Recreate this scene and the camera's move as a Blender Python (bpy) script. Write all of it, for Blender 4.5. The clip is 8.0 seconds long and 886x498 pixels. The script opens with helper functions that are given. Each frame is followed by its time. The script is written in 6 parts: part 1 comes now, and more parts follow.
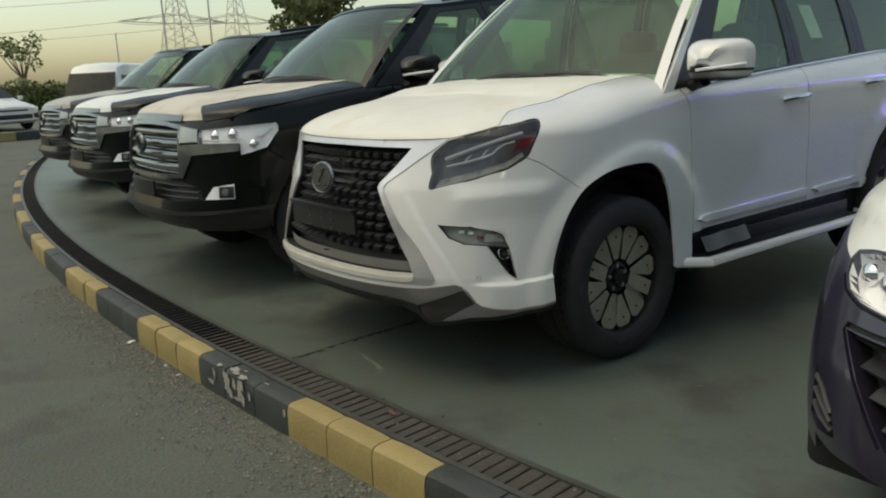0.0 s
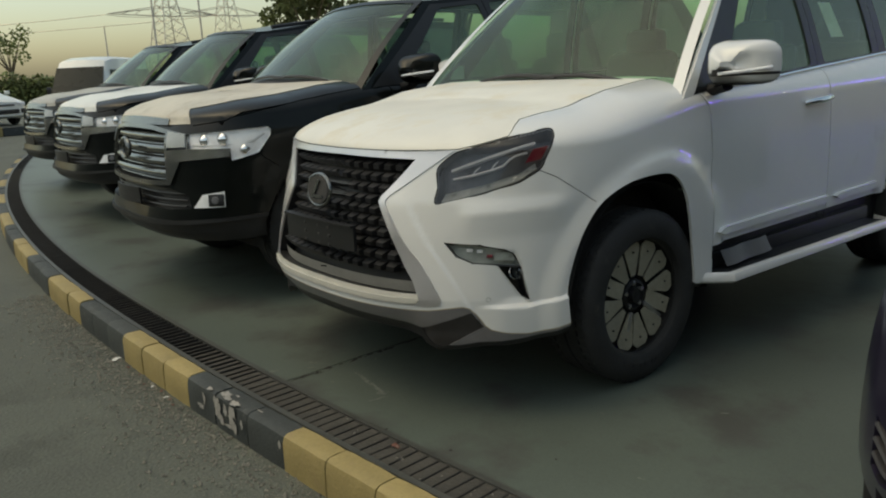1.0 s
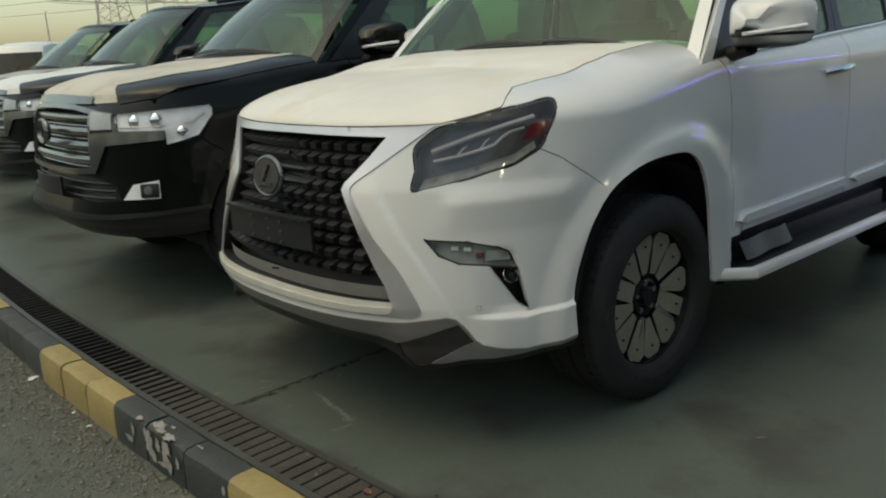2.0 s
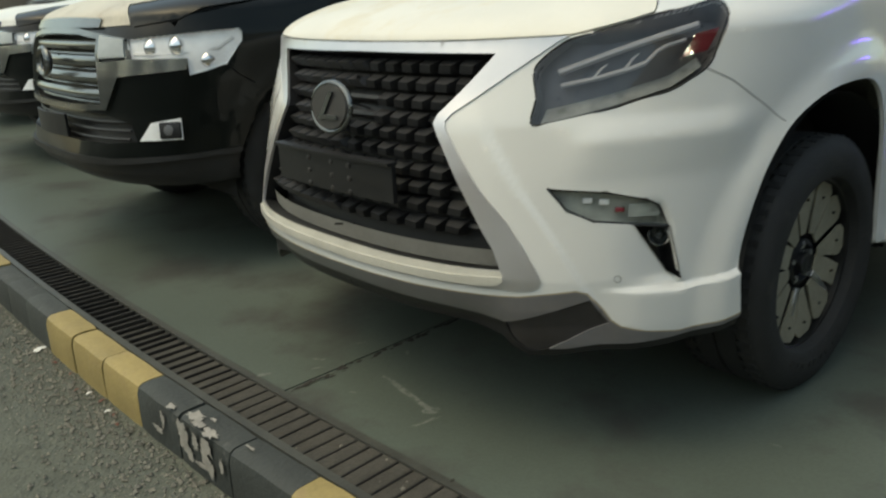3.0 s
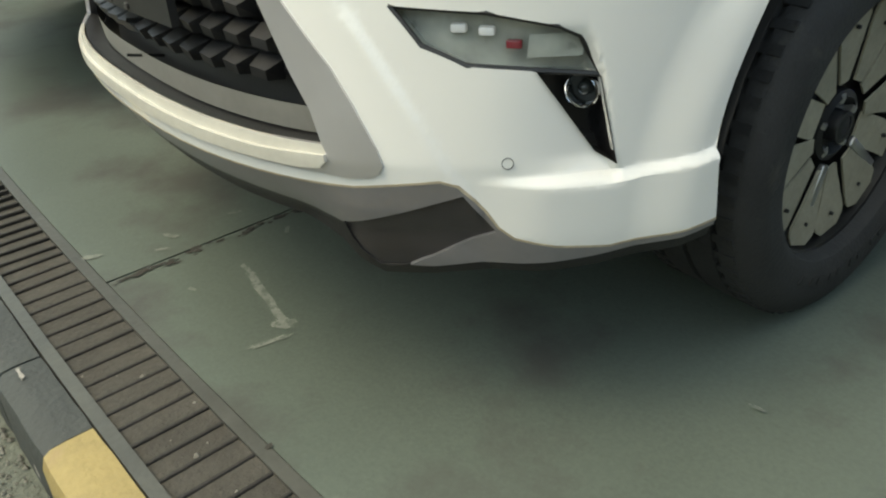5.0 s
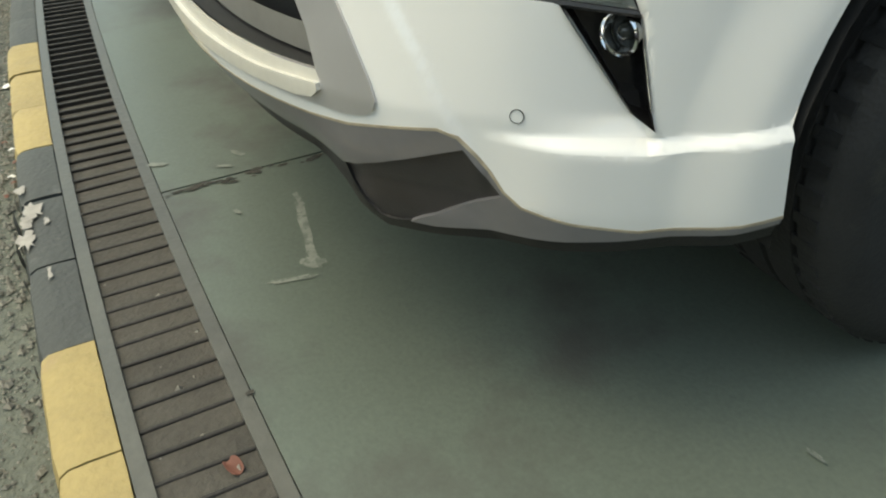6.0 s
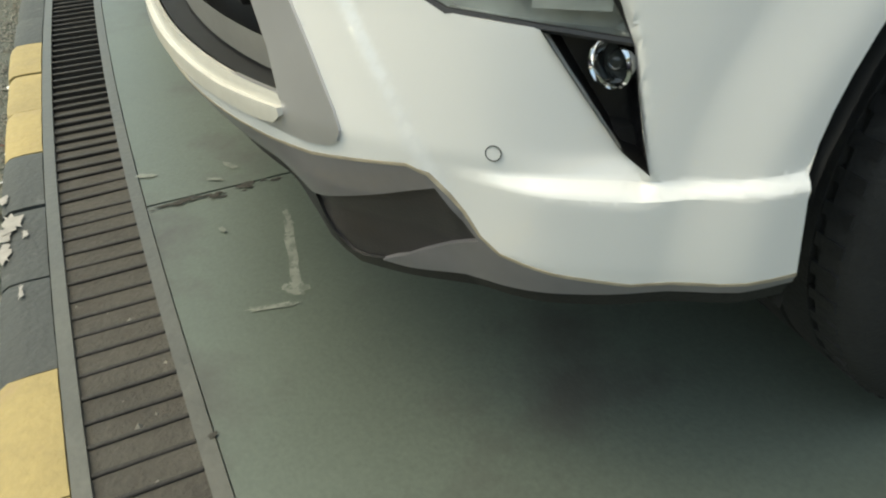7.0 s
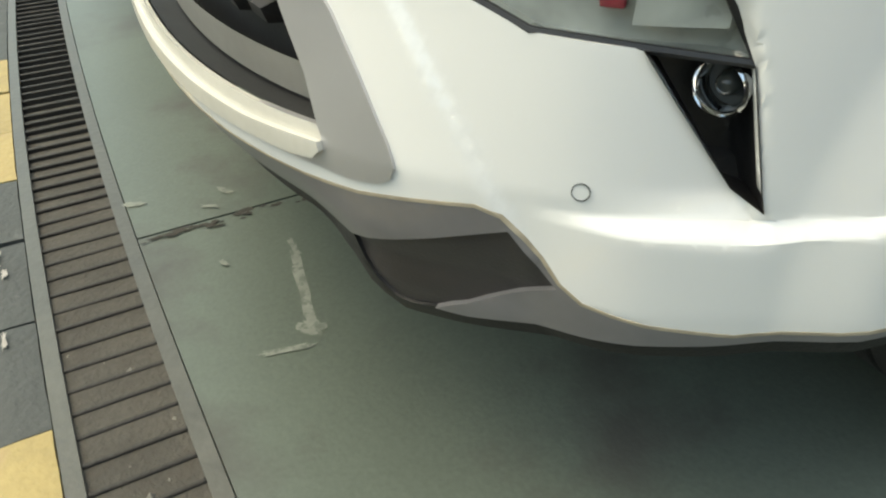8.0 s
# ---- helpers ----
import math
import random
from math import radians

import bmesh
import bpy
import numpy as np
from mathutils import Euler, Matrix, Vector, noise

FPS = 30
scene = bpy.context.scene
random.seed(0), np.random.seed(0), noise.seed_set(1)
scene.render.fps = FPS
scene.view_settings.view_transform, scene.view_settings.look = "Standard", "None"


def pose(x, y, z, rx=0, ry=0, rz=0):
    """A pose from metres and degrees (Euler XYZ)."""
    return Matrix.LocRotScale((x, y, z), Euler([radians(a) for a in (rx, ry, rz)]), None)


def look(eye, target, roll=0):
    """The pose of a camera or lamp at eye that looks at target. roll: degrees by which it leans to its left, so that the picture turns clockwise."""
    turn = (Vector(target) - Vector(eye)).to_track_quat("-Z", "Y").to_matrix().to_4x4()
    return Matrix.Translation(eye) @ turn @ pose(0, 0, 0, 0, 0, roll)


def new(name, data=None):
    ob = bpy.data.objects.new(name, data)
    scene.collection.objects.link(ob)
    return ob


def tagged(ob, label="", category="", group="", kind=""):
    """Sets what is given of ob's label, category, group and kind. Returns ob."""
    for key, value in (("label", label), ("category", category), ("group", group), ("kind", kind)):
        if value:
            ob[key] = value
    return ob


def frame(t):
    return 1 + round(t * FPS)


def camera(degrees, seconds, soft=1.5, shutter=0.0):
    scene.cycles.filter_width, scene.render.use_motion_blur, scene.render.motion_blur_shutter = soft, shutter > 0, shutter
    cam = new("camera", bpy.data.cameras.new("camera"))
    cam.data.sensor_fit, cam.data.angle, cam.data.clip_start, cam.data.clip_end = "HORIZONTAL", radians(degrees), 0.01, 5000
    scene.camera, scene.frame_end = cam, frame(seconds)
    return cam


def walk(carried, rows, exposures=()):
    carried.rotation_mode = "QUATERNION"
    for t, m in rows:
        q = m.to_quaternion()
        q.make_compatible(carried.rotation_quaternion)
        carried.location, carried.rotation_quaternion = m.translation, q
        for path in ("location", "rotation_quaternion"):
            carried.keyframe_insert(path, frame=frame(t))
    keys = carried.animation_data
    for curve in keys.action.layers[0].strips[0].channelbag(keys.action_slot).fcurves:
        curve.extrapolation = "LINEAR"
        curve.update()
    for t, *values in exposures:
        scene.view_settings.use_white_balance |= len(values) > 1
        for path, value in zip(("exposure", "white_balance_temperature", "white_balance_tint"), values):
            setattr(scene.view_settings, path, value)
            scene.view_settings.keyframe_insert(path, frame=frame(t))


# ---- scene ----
from mathutils import geometry, kdtree

cam = camera(58.4, 8.0, 2.0, 0.35)
PATH = [
    (0, (3.157, -1.582, 1.258), (1.574, -0.439, 0.828), -2.7),
    (0.5, (3.114, -1.544, 1.281), (1.538, -0.393, 0.842), -2.7),
    (1, (2.935, -1.481, 1.308), (1.366, -0.325, 0.859), -2.8),
    (2.5, (2.174, -1.124, 1.152), (0.706, 0.137, 0.649), -2.9),
    (3, (1.869, -1.092, 1.1), (0.39, 0.112, 0.499), -2.7),
    (3.5, (1.746, -0.956, 1.037), (0.308, 0.217, 0.288), -2.8),
    (4, (1.699, -0.703, 0.994), (0.312, 0.425, 0.097), -3.1),
    (5.5, (1.53, -0.226, 0.889), (0.079, 0.608, -0.205), -2.5),
    (6, (1.531, -0.09, 0.854), (-0.013, 0.499, -0.272), -2.7),
    (6.5, (1.526, -0.028, 0.87), (-0.04, 0.5, -0.257), -2.7),
    (7, (1.449, 0.011, 0.839), (-0.119, 0.534, -0.287), -2.6),
    (7.5, (1.338, 0.024, 0.781), (-0.227, 0.552, -0.346), -2.5),
    (8, (1.305, -0.043, 0.82), (-0.236, 0.562, -0.303), -2.6),
]
EXPOSURES = [(0.0, 0.50, 8300, -3), (1.0, 0.33, 8300, -3), (2.5, 0.46, 8300, -5), (3.0, 0.76, 8300, -6), (3.5, 1.15, 8300, -6), (4.0, 1.38, 8300, -6), (5.5, 1.50, 8300, -6), (6.5, 1.51, 8300, -6), (7.0, 1.54, 8300, -6), (7.5, 1.70, 8300, -6), (8.0, 1.74, 8300, -5)]
walk(cam, [(t, look(eye, target, roll)) for t, eye, target, roll in PATH], EXPOSURES)

# ---- sky and light ----
world = bpy.data.worlds.new("sky")
scene.world = world
world.use_nodes = True
back_node = world.node_tree.nodes["Background"]
sky = world.node_tree.nodes.new("ShaderNodeTexSky")
sky.sky_type, sky.sun_disc = "NISHITA", False
sky.sun_elevation, sky.sun_rotation = radians(63), radians(-150)
sky.dust_density, sky.air_density, sky.ozone_density = 2.8, 1.05, 0.7
world.node_tree.links.new(sky.outputs[0], back_node.inputs[0])
back_node.inputs[1].default_value = 0.15

sun = new("sun", bpy.data.lights.new("sun", "SUN"))
sun.data.energy, sun.data.angle, sun.data.color = 0.22, radians(60), (1.0, 0.97, 0.90)
sun.matrix_world = look((0, 0, 0), (0.227, 0.393, -0.891))


# ---- materials ----
def mat(name, color, rough=0.5, metal=0.0, coat=0.0, scale=8.0, vary=0.15, fine=0.0, bump=0.0, bump_scale=60.0, spots=None, spot_scale=3.0, spot_at=0.6, each=0.0, spec=0.5):
    """Paint, stone, rubber and metal: a colour that varies at two scales, with grain, stains and a fine relief."""
    m = bpy.data.materials.new(name)
    m.use_nodes = True
    nt = m.node_tree
    n, l = nt.nodes, nt.links
    p = n["Principled BSDF"]
    p.inputs["Metallic"].default_value = metal
    p.inputs["Coat Weight"].default_value = coat
    p.inputs["Coat Roughness"].default_value = 0.04
    p.inputs["Specular IOR Level"].default_value = spec
    co = n.new("ShaderNodeTexCoord")
    big = n.new("ShaderNodeTexNoise")
    big.inputs["Scale"].default_value, big.inputs["Detail"].default_value = scale, 6
    l.new(co.outputs["Object"], big.inputs["Vector"])
    ramp = n.new("ShaderNodeValToRGB")
    lo, hi = [max(0.0, c * (1 - vary)) for c in color], [min(1.0, c * (1 + vary)) for c in color]
    ramp.color_ramp.elements[0].position, ramp.color_ramp.elements[0].color = 0.3, (*lo, 1)
    ramp.color_ramp.elements[1].position, ramp.color_ramp.elements[1].color = 0.7, (*hi, 1)
    l.new(big.outputs["Fac"], ramp.inputs["Fac"])
    out = ramp.outputs["Color"]
    small = n.new("ShaderNodeTexNoise")
    small.inputs["Scale"].default_value, small.inputs["Detail"].default_value = bump_scale, 4
    l.new(co.outputs["Object"], small.inputs["Vector"])
    if fine:
        mix = n.new("ShaderNodeMix")
        mix.data_type, mix.blend_type = "RGBA", "OVERLAY"
        mix.inputs["Factor"].default_value = fine
        l.new(out, mix.inputs["A"]), l.new(small.outputs["Color"], mix.inputs["B"])
        bw = n.new("ShaderNodeRGBToBW")
        l.new(small.outputs["Color"], bw.inputs[0]), l.new(bw.outputs[0], mix.inputs["B"])
        out = mix.outputs["Result"]
    if spots:
        sp = n.new("ShaderNodeTexNoise")
        sp.inputs["Scale"].default_value, sp.inputs["Detail"].default_value, sp.inputs["Roughness"].default_value = spot_scale, 9, 0.65
        l.new(co.outputs["Object"], sp.inputs["Vector"])
        rp = n.new("ShaderNodeValToRGB")
        rp.color_ramp.elements[0].position, rp.color_ramp.elements[1].position = spot_at, spot_at + 0.12
        l.new(sp.outputs["Fac"], rp.inputs["Fac"])
        mix = n.new("ShaderNodeMix")
        mix.data_type = "RGBA"
        mix.inputs["B"].default_value = (*spots, 1)
        l.new(rp.outputs["Color"], mix.inputs["Factor"]), l.new(out, mix.inputs["A"])
        out = mix.outputs["Result"]
    if each:
        info, hsv, mul = n.new("ShaderNodeObjectInfo"), n.new("ShaderNodeHueSaturation"), n.new("ShaderNodeMapRange")
        mul.inputs["To Min"].default_value, mul.inputs["To Max"].default_value = 1 - each, 1 + each
        l.new(info.outputs["Random"], mul.inputs["Value"]), l.new(mul.outputs[0], hsv.inputs["Value"]), l.new(out, hsv.inputs["Color"])
        out = hsv.outputs["Color"]
    l.new(out, p.inputs["Base Color"])
    rr = n.new("ShaderNodeMapRange")
    rr.inputs["To Min"].default_value, rr.inputs["To Max"].default_value = max(0.02, rough - 0.08), min(1, rough + 0.08)
    l.new(big.outputs["Fac"], rr.inputs["Value"]), l.new(rr.outputs[0], p.inputs["Roughness"])
    if bump:
        b = n.new("ShaderNodeBump")
        b.inputs["Strength"].default_value, b.inputs["Distance"].default_value = bump, 0.01
        l.new(small.outputs["Fac"], b.inputs["Height"]), l.new(b.outputs[0], p.inputs["Normal"])
    return m


def glass(name, tint, gloss=0.06, rough=0.02, dust=0.0):
    """A thin pane: tinted, seen through, with a reflection that grows at a slant."""
    m = bpy.data.materials.new(name)
    m.use_nodes = True
    n, l = m.node_tree.nodes, m.node_tree.links
    n.remove(n["Principled BSDF"])
    tr, gl, mx, fr = n.new("ShaderNodeBsdfTransparent"), n.new("ShaderNodeBsdfGlossy"), n.new("ShaderNodeMixShader"), n.new("ShaderNodeMapRange")
    tr.inputs[0].default_value = (*tint, 1)
    gl.inputs["Roughness"].default_value = rough
    lw, pw = n.new("ShaderNodeLayerWeight"), n.new("ShaderNodeMath")
    lw.inputs["Blend"].default_value = 0.5
    pw.operation, pw.inputs[1].default_value = "POWER", 5.0
    fr.inputs["To Min"].default_value = ((0.5 + gloss) / (2.5 + gloss)) ** 2
    l.new(lw.outputs["Facing"], pw.inputs[0]), l.new(pw.outputs[0], fr.inputs["Value"])
    l.new(fr.outputs[0], mx.inputs[0]), l.new(tr.outputs[0], mx.inputs[1]), l.new(gl.outputs[0], mx.inputs[2])
    out = mx.outputs[0]
    # green diffuse veil: dust, plus a stand-in for light reflected and passing through
    if dust:
        df, m2, nz, mr = n.new("ShaderNodeBsdfDiffuse"), n.new("ShaderNodeMixShader"), n.new("ShaderNodeTexNoise"), n.new("ShaderNodeMapRange")
        df.inputs[0].default_value = (0.38, 0.54, 0.39, 1)
        nz.inputs["Scale"].default_value, nz.inputs["Detail"].default_value = 3.0, 7
        mr.inputs["From Min"].default_value, mr.inputs["From Max"].default_value = 0.3, 0.75
        mr.inputs["To Min"].default_value, mr.inputs["To Max"].default_value = dust * 0.5, dust * 1.4
        co = n.new("ShaderNodeTexCoord")
        l.new(co.outputs["Object"], nz.inputs["Vector"]), l.new(nz.outputs["Fac"], mr.inputs["Value"])
        l.new(mr.outputs[0], m2.inputs[0]), l.new(out, m2.inputs[1]), l.new(df.outputs[0], m2.inputs[2])
        out = m2.outputs[0]
    l.new(out, n["Material Output"].inputs["Surface"])
    return m


def glow(name, color, power):
    m = bpy.data.materials.new(name)
    m.use_nodes = True
    n, l = m.node_tree.nodes, m.node_tree.links
    n.remove(n["Principled BSDF"])
    e = n.new("ShaderNodeEmission")
    e.inputs[0].default_value, e.inputs[1].default_value = (*color, 1), power
    l.new(e.outputs[0], n["Material Output"].inputs["Surface"])
    return m


WHITE = mat("white_pearl_paint", (0.725, 0.72, 0.70), 0.24, coat=1.0, scale=2.5, vary=0.02, spots=(0.66, 0.65, 0.60), spot_scale=3.0, spot_at=0.62, spec=0.25)
WHITE_DUSTY = mat("dusty_white_bonnet", (0.735, 0.715, 0.65), 0.6, coat=0.15, scale=5, vary=0.05, fine=0.12, bump=0.06, bump_scale=220, spots=(0.70, 0.65, 0.54), spot_scale=4, spot_at=0.52)
SATIN = mat("satin_silver_trim", (0.60, 0.585, 0.59), 0.30, metal=0.75, scale=6, vary=0.06)
TAN_EDGE = mat("tan_dust_line", (0.36, 0.31, 0.23), 0.8, scale=40, vary=0.2, fine=0.2)
CREAM_TRIM = mat("filmed_silver_trim", (0.56, 0.54, 0.485), 0.38, metal=0.1, coat=0.3, scale=9, vary=0.08, fine=0.1)
CHROME = mat("chrome", (0.80, 0.80, 0.80), 0.08, metal=1.0, scale=20, vary=0.03)
DULL_CHROME = mat("filmed_chrome", (0.19, 0.195, 0.19), 0.24, metal=0.9, scale=12, vary=0.1, fine=0.1)
BAR_CHROME = mat("dusty_chrome_bar", (0.20, 0.205, 0.195), 0.22, metal=0.9, scale=14, vary=0.1, fine=0.1)
BLACK_PAINT = mat("black_car_paint", (0.0030, 0.0042, 0.0036), 0.35, coat=0.35, spec=0.1, scale=4, vary=0.2, spots=(0.009, 0.009, 0.008), spot_scale=4, spot_at=0.6)
BLACK = mat("black_plastic", (0.011, 0.011, 0.012), 0.45, scale=15, vary=0.2, bump=0.1, bump_scale=300)
DARK_GREY = mat("dark_grey_plastic", (0.038, 0.035, 0.035), 0.38, scale=15, vary=0.15, bump=0.08, bump_scale=300)
GRILLE_GREY = mat("grille_grey", (0.026, 0.026, 0.028), 0.42, metal=0.1, scale=20, vary=0.2, each=0.2)
SEAL = mat("seam_rubber", (0.012, 0.012, 0.012), 0.8, scale=30, vary=0.2)
RUBBER = mat("tyre_rubber", (0.022, 0.022, 0.022), 0.75, scale=12, vary=0.3, fine=0.3, bump=0.25, bump_scale=150, spots=(0.05, 0.047, 0.04), spot_scale=9, spot_at=0.6)
RIM = mat("dark_alloy", (0.05, 0.05, 0.05), 0.35, metal=0.8, scale=20, vary=0.2)
COVER = mat("khaki_cover_plate", (0.30, 0.275, 0.205), 0.6, scale=14, vary=0.12, fine=0.25, bump=0.1, bump_scale=90, spots=(0.22, 0.20, 0.15), spot_scale=18, spot_at=0.6, each=0.08)
GREY_PAINT = mat("satin_grey_paint", (0.19, 0.182, 0.185), 0.40, metal=0.1, coat=0.3, scale=6, vary=0.08, fine=0.08)
FOOT_GREY = mat("dusty_grey_plastic", (0.20, 0.195, 0.18), 0.45, scale=8, vary=0.1, fine=0.15)
FLAP_GREY = mat("dull_grey_film", (0.105, 0.102, 0.098), 0.5, scale=9, vary=0.15, fine=0.15, bump=0.1, bump_scale=40)
FOG_INNER = mat("fog_lamp_inner", (0.36, 0.38, 0.35), 0.3, coat=0.4, scale=25, vary=0.25)
STEEL = mat("brushed_alloy", (0.5, 0.5, 0.49), 0.3, metal=0.9, scale=25, vary=0.1)
UNDER = mat("underbody", (0.012, 0.012, 0.012), 0.85, scale=6, vary=0.3)
LAMP_HOUSING = mat("lamp_housing", (0.15, 0.15, 0.155), 0.3, scale=20, vary=0.2, coat=0.5)
LAMP_CLEAR = mat("lamp_reflector", (0.93, 0.92, 0.92), 0.35, metal=0.0, scale=14, vary=0.15)
LIGHT_STRIP = mat("unlit_led_strip", (0.58, 0.58, 0.58), 0.3, scale=20, vary=0.05)
RED_LENS = mat("red_reflector", (0.22, 0.015, 0.03), 0.2, coat=0.8, scale=40, vary=0.15)
SEAT = mat("seat_leather", (0.05, 0.048, 0.045), 0.6, scale=10, vary=0.2, bump=0.1)
HEADLINING = mat("light_cabin_lining", (0.35, 0.34, 0.31), 0.8, scale=10, vary=0.1)
FILM_TAN = mat("tan_bonnet_film", (0.56, 0.51, 0.42), 0.55, coat=0.1, scale=4, vary=0.1, fine=0.2, bump=0.12, bump_scale=50, spots=(0.42, 0.36, 0.27), spot_scale=5, spot_at=0.55)
FILM_WHITE = mat("white_bonnet_film", (0.72, 0.72, 0.68), 0.45, coat=0.15, scale=4, vary=0.06, fine=0.15, bump=0.1, bump_scale=40)
FILM_PALE = mat("pale_grey_film", (0.36, 0.385, 0.39), 0.35, coat=0.2, scale=8, vary=0.12, fine=0.15, bump=0.1, bump_scale=40)
FILM_GREY = mat("grey_bonnet_film", (0.36, 0.34, 0.30), 0.5, coat=0.15, scale=4, vary=0.12, fine=0.2, bump=0.1, bump_scale=40)
INDIGO = mat("indigo_car_paint", (0.017, 0.014, 0.030), 0.32, coat=0.55, scale=4, vary=0.15)
PALE_PAINT = mat("pale_car_paint", (0.74, 0.74, 0.70), 0.35, coat=0.7, scale=5, vary=0.04)
# the diffuse veil here paints in brightness seen through and off the panes
GLASS = glass("car_glass", (0.62, 0.82, 0.64), 0.20, 0.02, 0.20)
DUSTY_SHEEN_GLASS = glass("dusty_sheen_windscreen", (0.50, 0.76, 0.56), 0.0, 0.03, 0.10)
GLASS_DARK = glass("dark_car_glass", (0.12, 0.14, 0.13), 0.3)
LENS = glass("headlamp_lens", (0.68, 0.68, 0.71), 0.05)
LENS_CLEAR = glass("clear_lens", (0.98, 0.98, 0.98), 0.0)
FLOOR = mat("green_painted_concrete", (0.097, 0.116, 0.099), 0.40, scale=0.9, vary=0.18, fine=0.25, bump=0.05, bump_scale=130, spots=(0.072, 0.075, 0.068), spot_scale=1.6, spot_at=0.50, spec=0.2)
ROAD = mat("worn_road_surface", (0.092, 0.100, 0.082), 0.85, scale=1.1, vary=0.18, fine=0.45, bump=0.9, bump_scale=70, spots=(0.068, 0.074, 0.060), spot_scale=2.2, spot_at=0.52)
KERB_YELLOW = mat("yellow_kerb_paint", (0.300, 0.232, 0.095), 0.7, scale=6, vary=0.12, fine=0.25, bump=0.35, bump_scale=70, spots=(0.29, 0.215, 0.10), spot_scale=10, spot_at=0.58, each=0.06)
KERB_BLACK = mat("black_kerb_paint", (0.038, 0.044, 0.043), 0.7, scale=6, vary=0.2, fine=0.3, bump=0.35, bump_scale=70, spots=(0.10, 0.105, 0.10), spot_scale=10, spot_at=0.6, each=0.12)
KERB_CHIP = mat("bare_kerb_concrete", (0.31, 0.295, 0.27), 0.85, scale=30, vary=0.15, fine=0.3, bump=0.3)
GRATE = mat("dirty_grate_steel", (0.026, 0.024, 0.021), 0.6, metal=0.3, scale=14, vary=0.3, fine=0.3, bump=0.3, bump_scale=120, spots=(0.055, 0.038, 0.026), spot_scale=9, spot_at=0.62, each=0.2)
GRATE_FRAME = mat("grate_frame_steel", (0.076, 0.078, 0.070), 0.5, metal=0.35, scale=9, vary=0.15, fine=0.2, bump=0.15)
SILT = mat("dry_silt", (0.055, 0.051, 0.043), 0.95, scale=7, vary=0.22, fine=0.4, bump=0.5, bump_scale=90, spots=(0.050, 0.044, 0.036), spot_scale=11, spot_at=0.55)
CRACK = mat("crack_dirt", (0.035, 0.033, 0.028), 0.95, scale=40, vary=0.3)
SCUFF = mat("worn_white_paint", (0.165, 0.180, 0.155), 0.7, scale=40, vary=0.15, fine=0.3, spots=(0.098, 0.113, 0.096), spot_scale=45, spot_at=0.47)
STONE = mat("grit", (0.2, 0.19, 0.16), 0.9, scale=30, vary=0.4)
LITTER_RED = mat("dry_red_leaf", (0.15, 0.060, 0.042), 0.8, scale=30, vary=0.3)
LITTER_WHITE = mat("paper_scrap", (0.7, 0.7, 0.68), 0.8, scale=30, vary=0.1)
SOIL = mat("sandy_ground", (0.24, 0.22, 0.17), 0.95, scale=0.4, vary=0.2, fine=0.3)
LEAF = mat("leaf_green", (0.125, 0.150, 0.050), 0.7, scale=0.8, vary=0.45, each=0.25)
BARK = mat("bark", (0.14, 0.11, 0.08), 0.9, scale=8, vary=0.3, bump=0.4, bump_scale=30)
# pale warm tone puts the haze of distance into the steel's colour
PYLON = mat("hazed_steel", (0.60, 0.55, 0.48), 0.6, metal=0.5, scale=3, vary=0.15)
SKY_BLOCK = mat("dull_unseen_wall", (0.20, 0.19, 0.17), 0.9, scale=0.8, vary=0.2, fine=0.3)
WALL = mat("rendered_wall", (0.42, 0.41, 0.38), 0.85, scale=1.5, vary=0.1, fine=0.2)
DARK_GLASS_WALL = mat("facade_glass", (0.03, 0.035, 0.035), 0.1, scale=2, vary=0.2)
VAN_GLASS = mat("dark_tinted_glass", (0.010, 0.014, 0.012), 0.28, scale=2, vary=0.2, spec=0.2)
LED = glow("violet_led", (0.13, 0.06, 1.0), 30.0)
LAMP_GLOW = glow("lamp_glow", (1.0, 0.96, 0.86), 120.0)


# ---- mesh tools ----
def smooth(a, b, x):
    t = min(1.0, max(0.0, (x - a) / (b - a)))
    return t * t * (3 - 2 * t)


def empty(name, m=None):
    ob = new(name)
    ob.empty_display_size = 0.1
    if m is not None:
        ob.matrix_world = m
    return ob


def part(name, bm, material, parent=None, label="", flat=False):
    """Links a bmesh as one mesh object under a thing or under a part."""
    me = bpy.data.meshes.new(name)
    bm.to_mesh(me)
    bm.free()
    for p in me.polygons:
        p.use_smooth = not flat
    if not flat:
        me.set_sharp_from_angle(angle=radians(38))
    me.materials.append(material)
    ob = new(name, me)
    ob.parent = parent
    if label:
        ob["label"] = label
    return ob


def share(name, me, parent, m):
    """One more object on a mesh that is there already."""
    ob = new(name, me)
    ob.parent = parent
    ob.matrix_local = m
    return ob


def box(x0, x1, y0, y1, z0, z1, bevel=0.0, segs=2, bm=None):
    bm = bm or bmesh.new()
    vs = [bm.verts.new((x, y, z)) for x in (x0, x1) for y in (y0, y1) for z in (z0, z1)]
    fs = [bm.faces.new([vs[i] for i in q]) for q in ((0, 1, 3, 2), (4, 6, 7, 5), (0, 4, 5, 1), (2, 3, 7, 6), (0, 2, 6, 4), (1, 5, 7, 3))]
    if bevel:
        es = {e for f in fs for e in f.edges}
        bmesh.ops.bevel(bm, geom=list(es), offset=bevel, segments=segs, affect="EDGES", profile=0.5)
    return bm


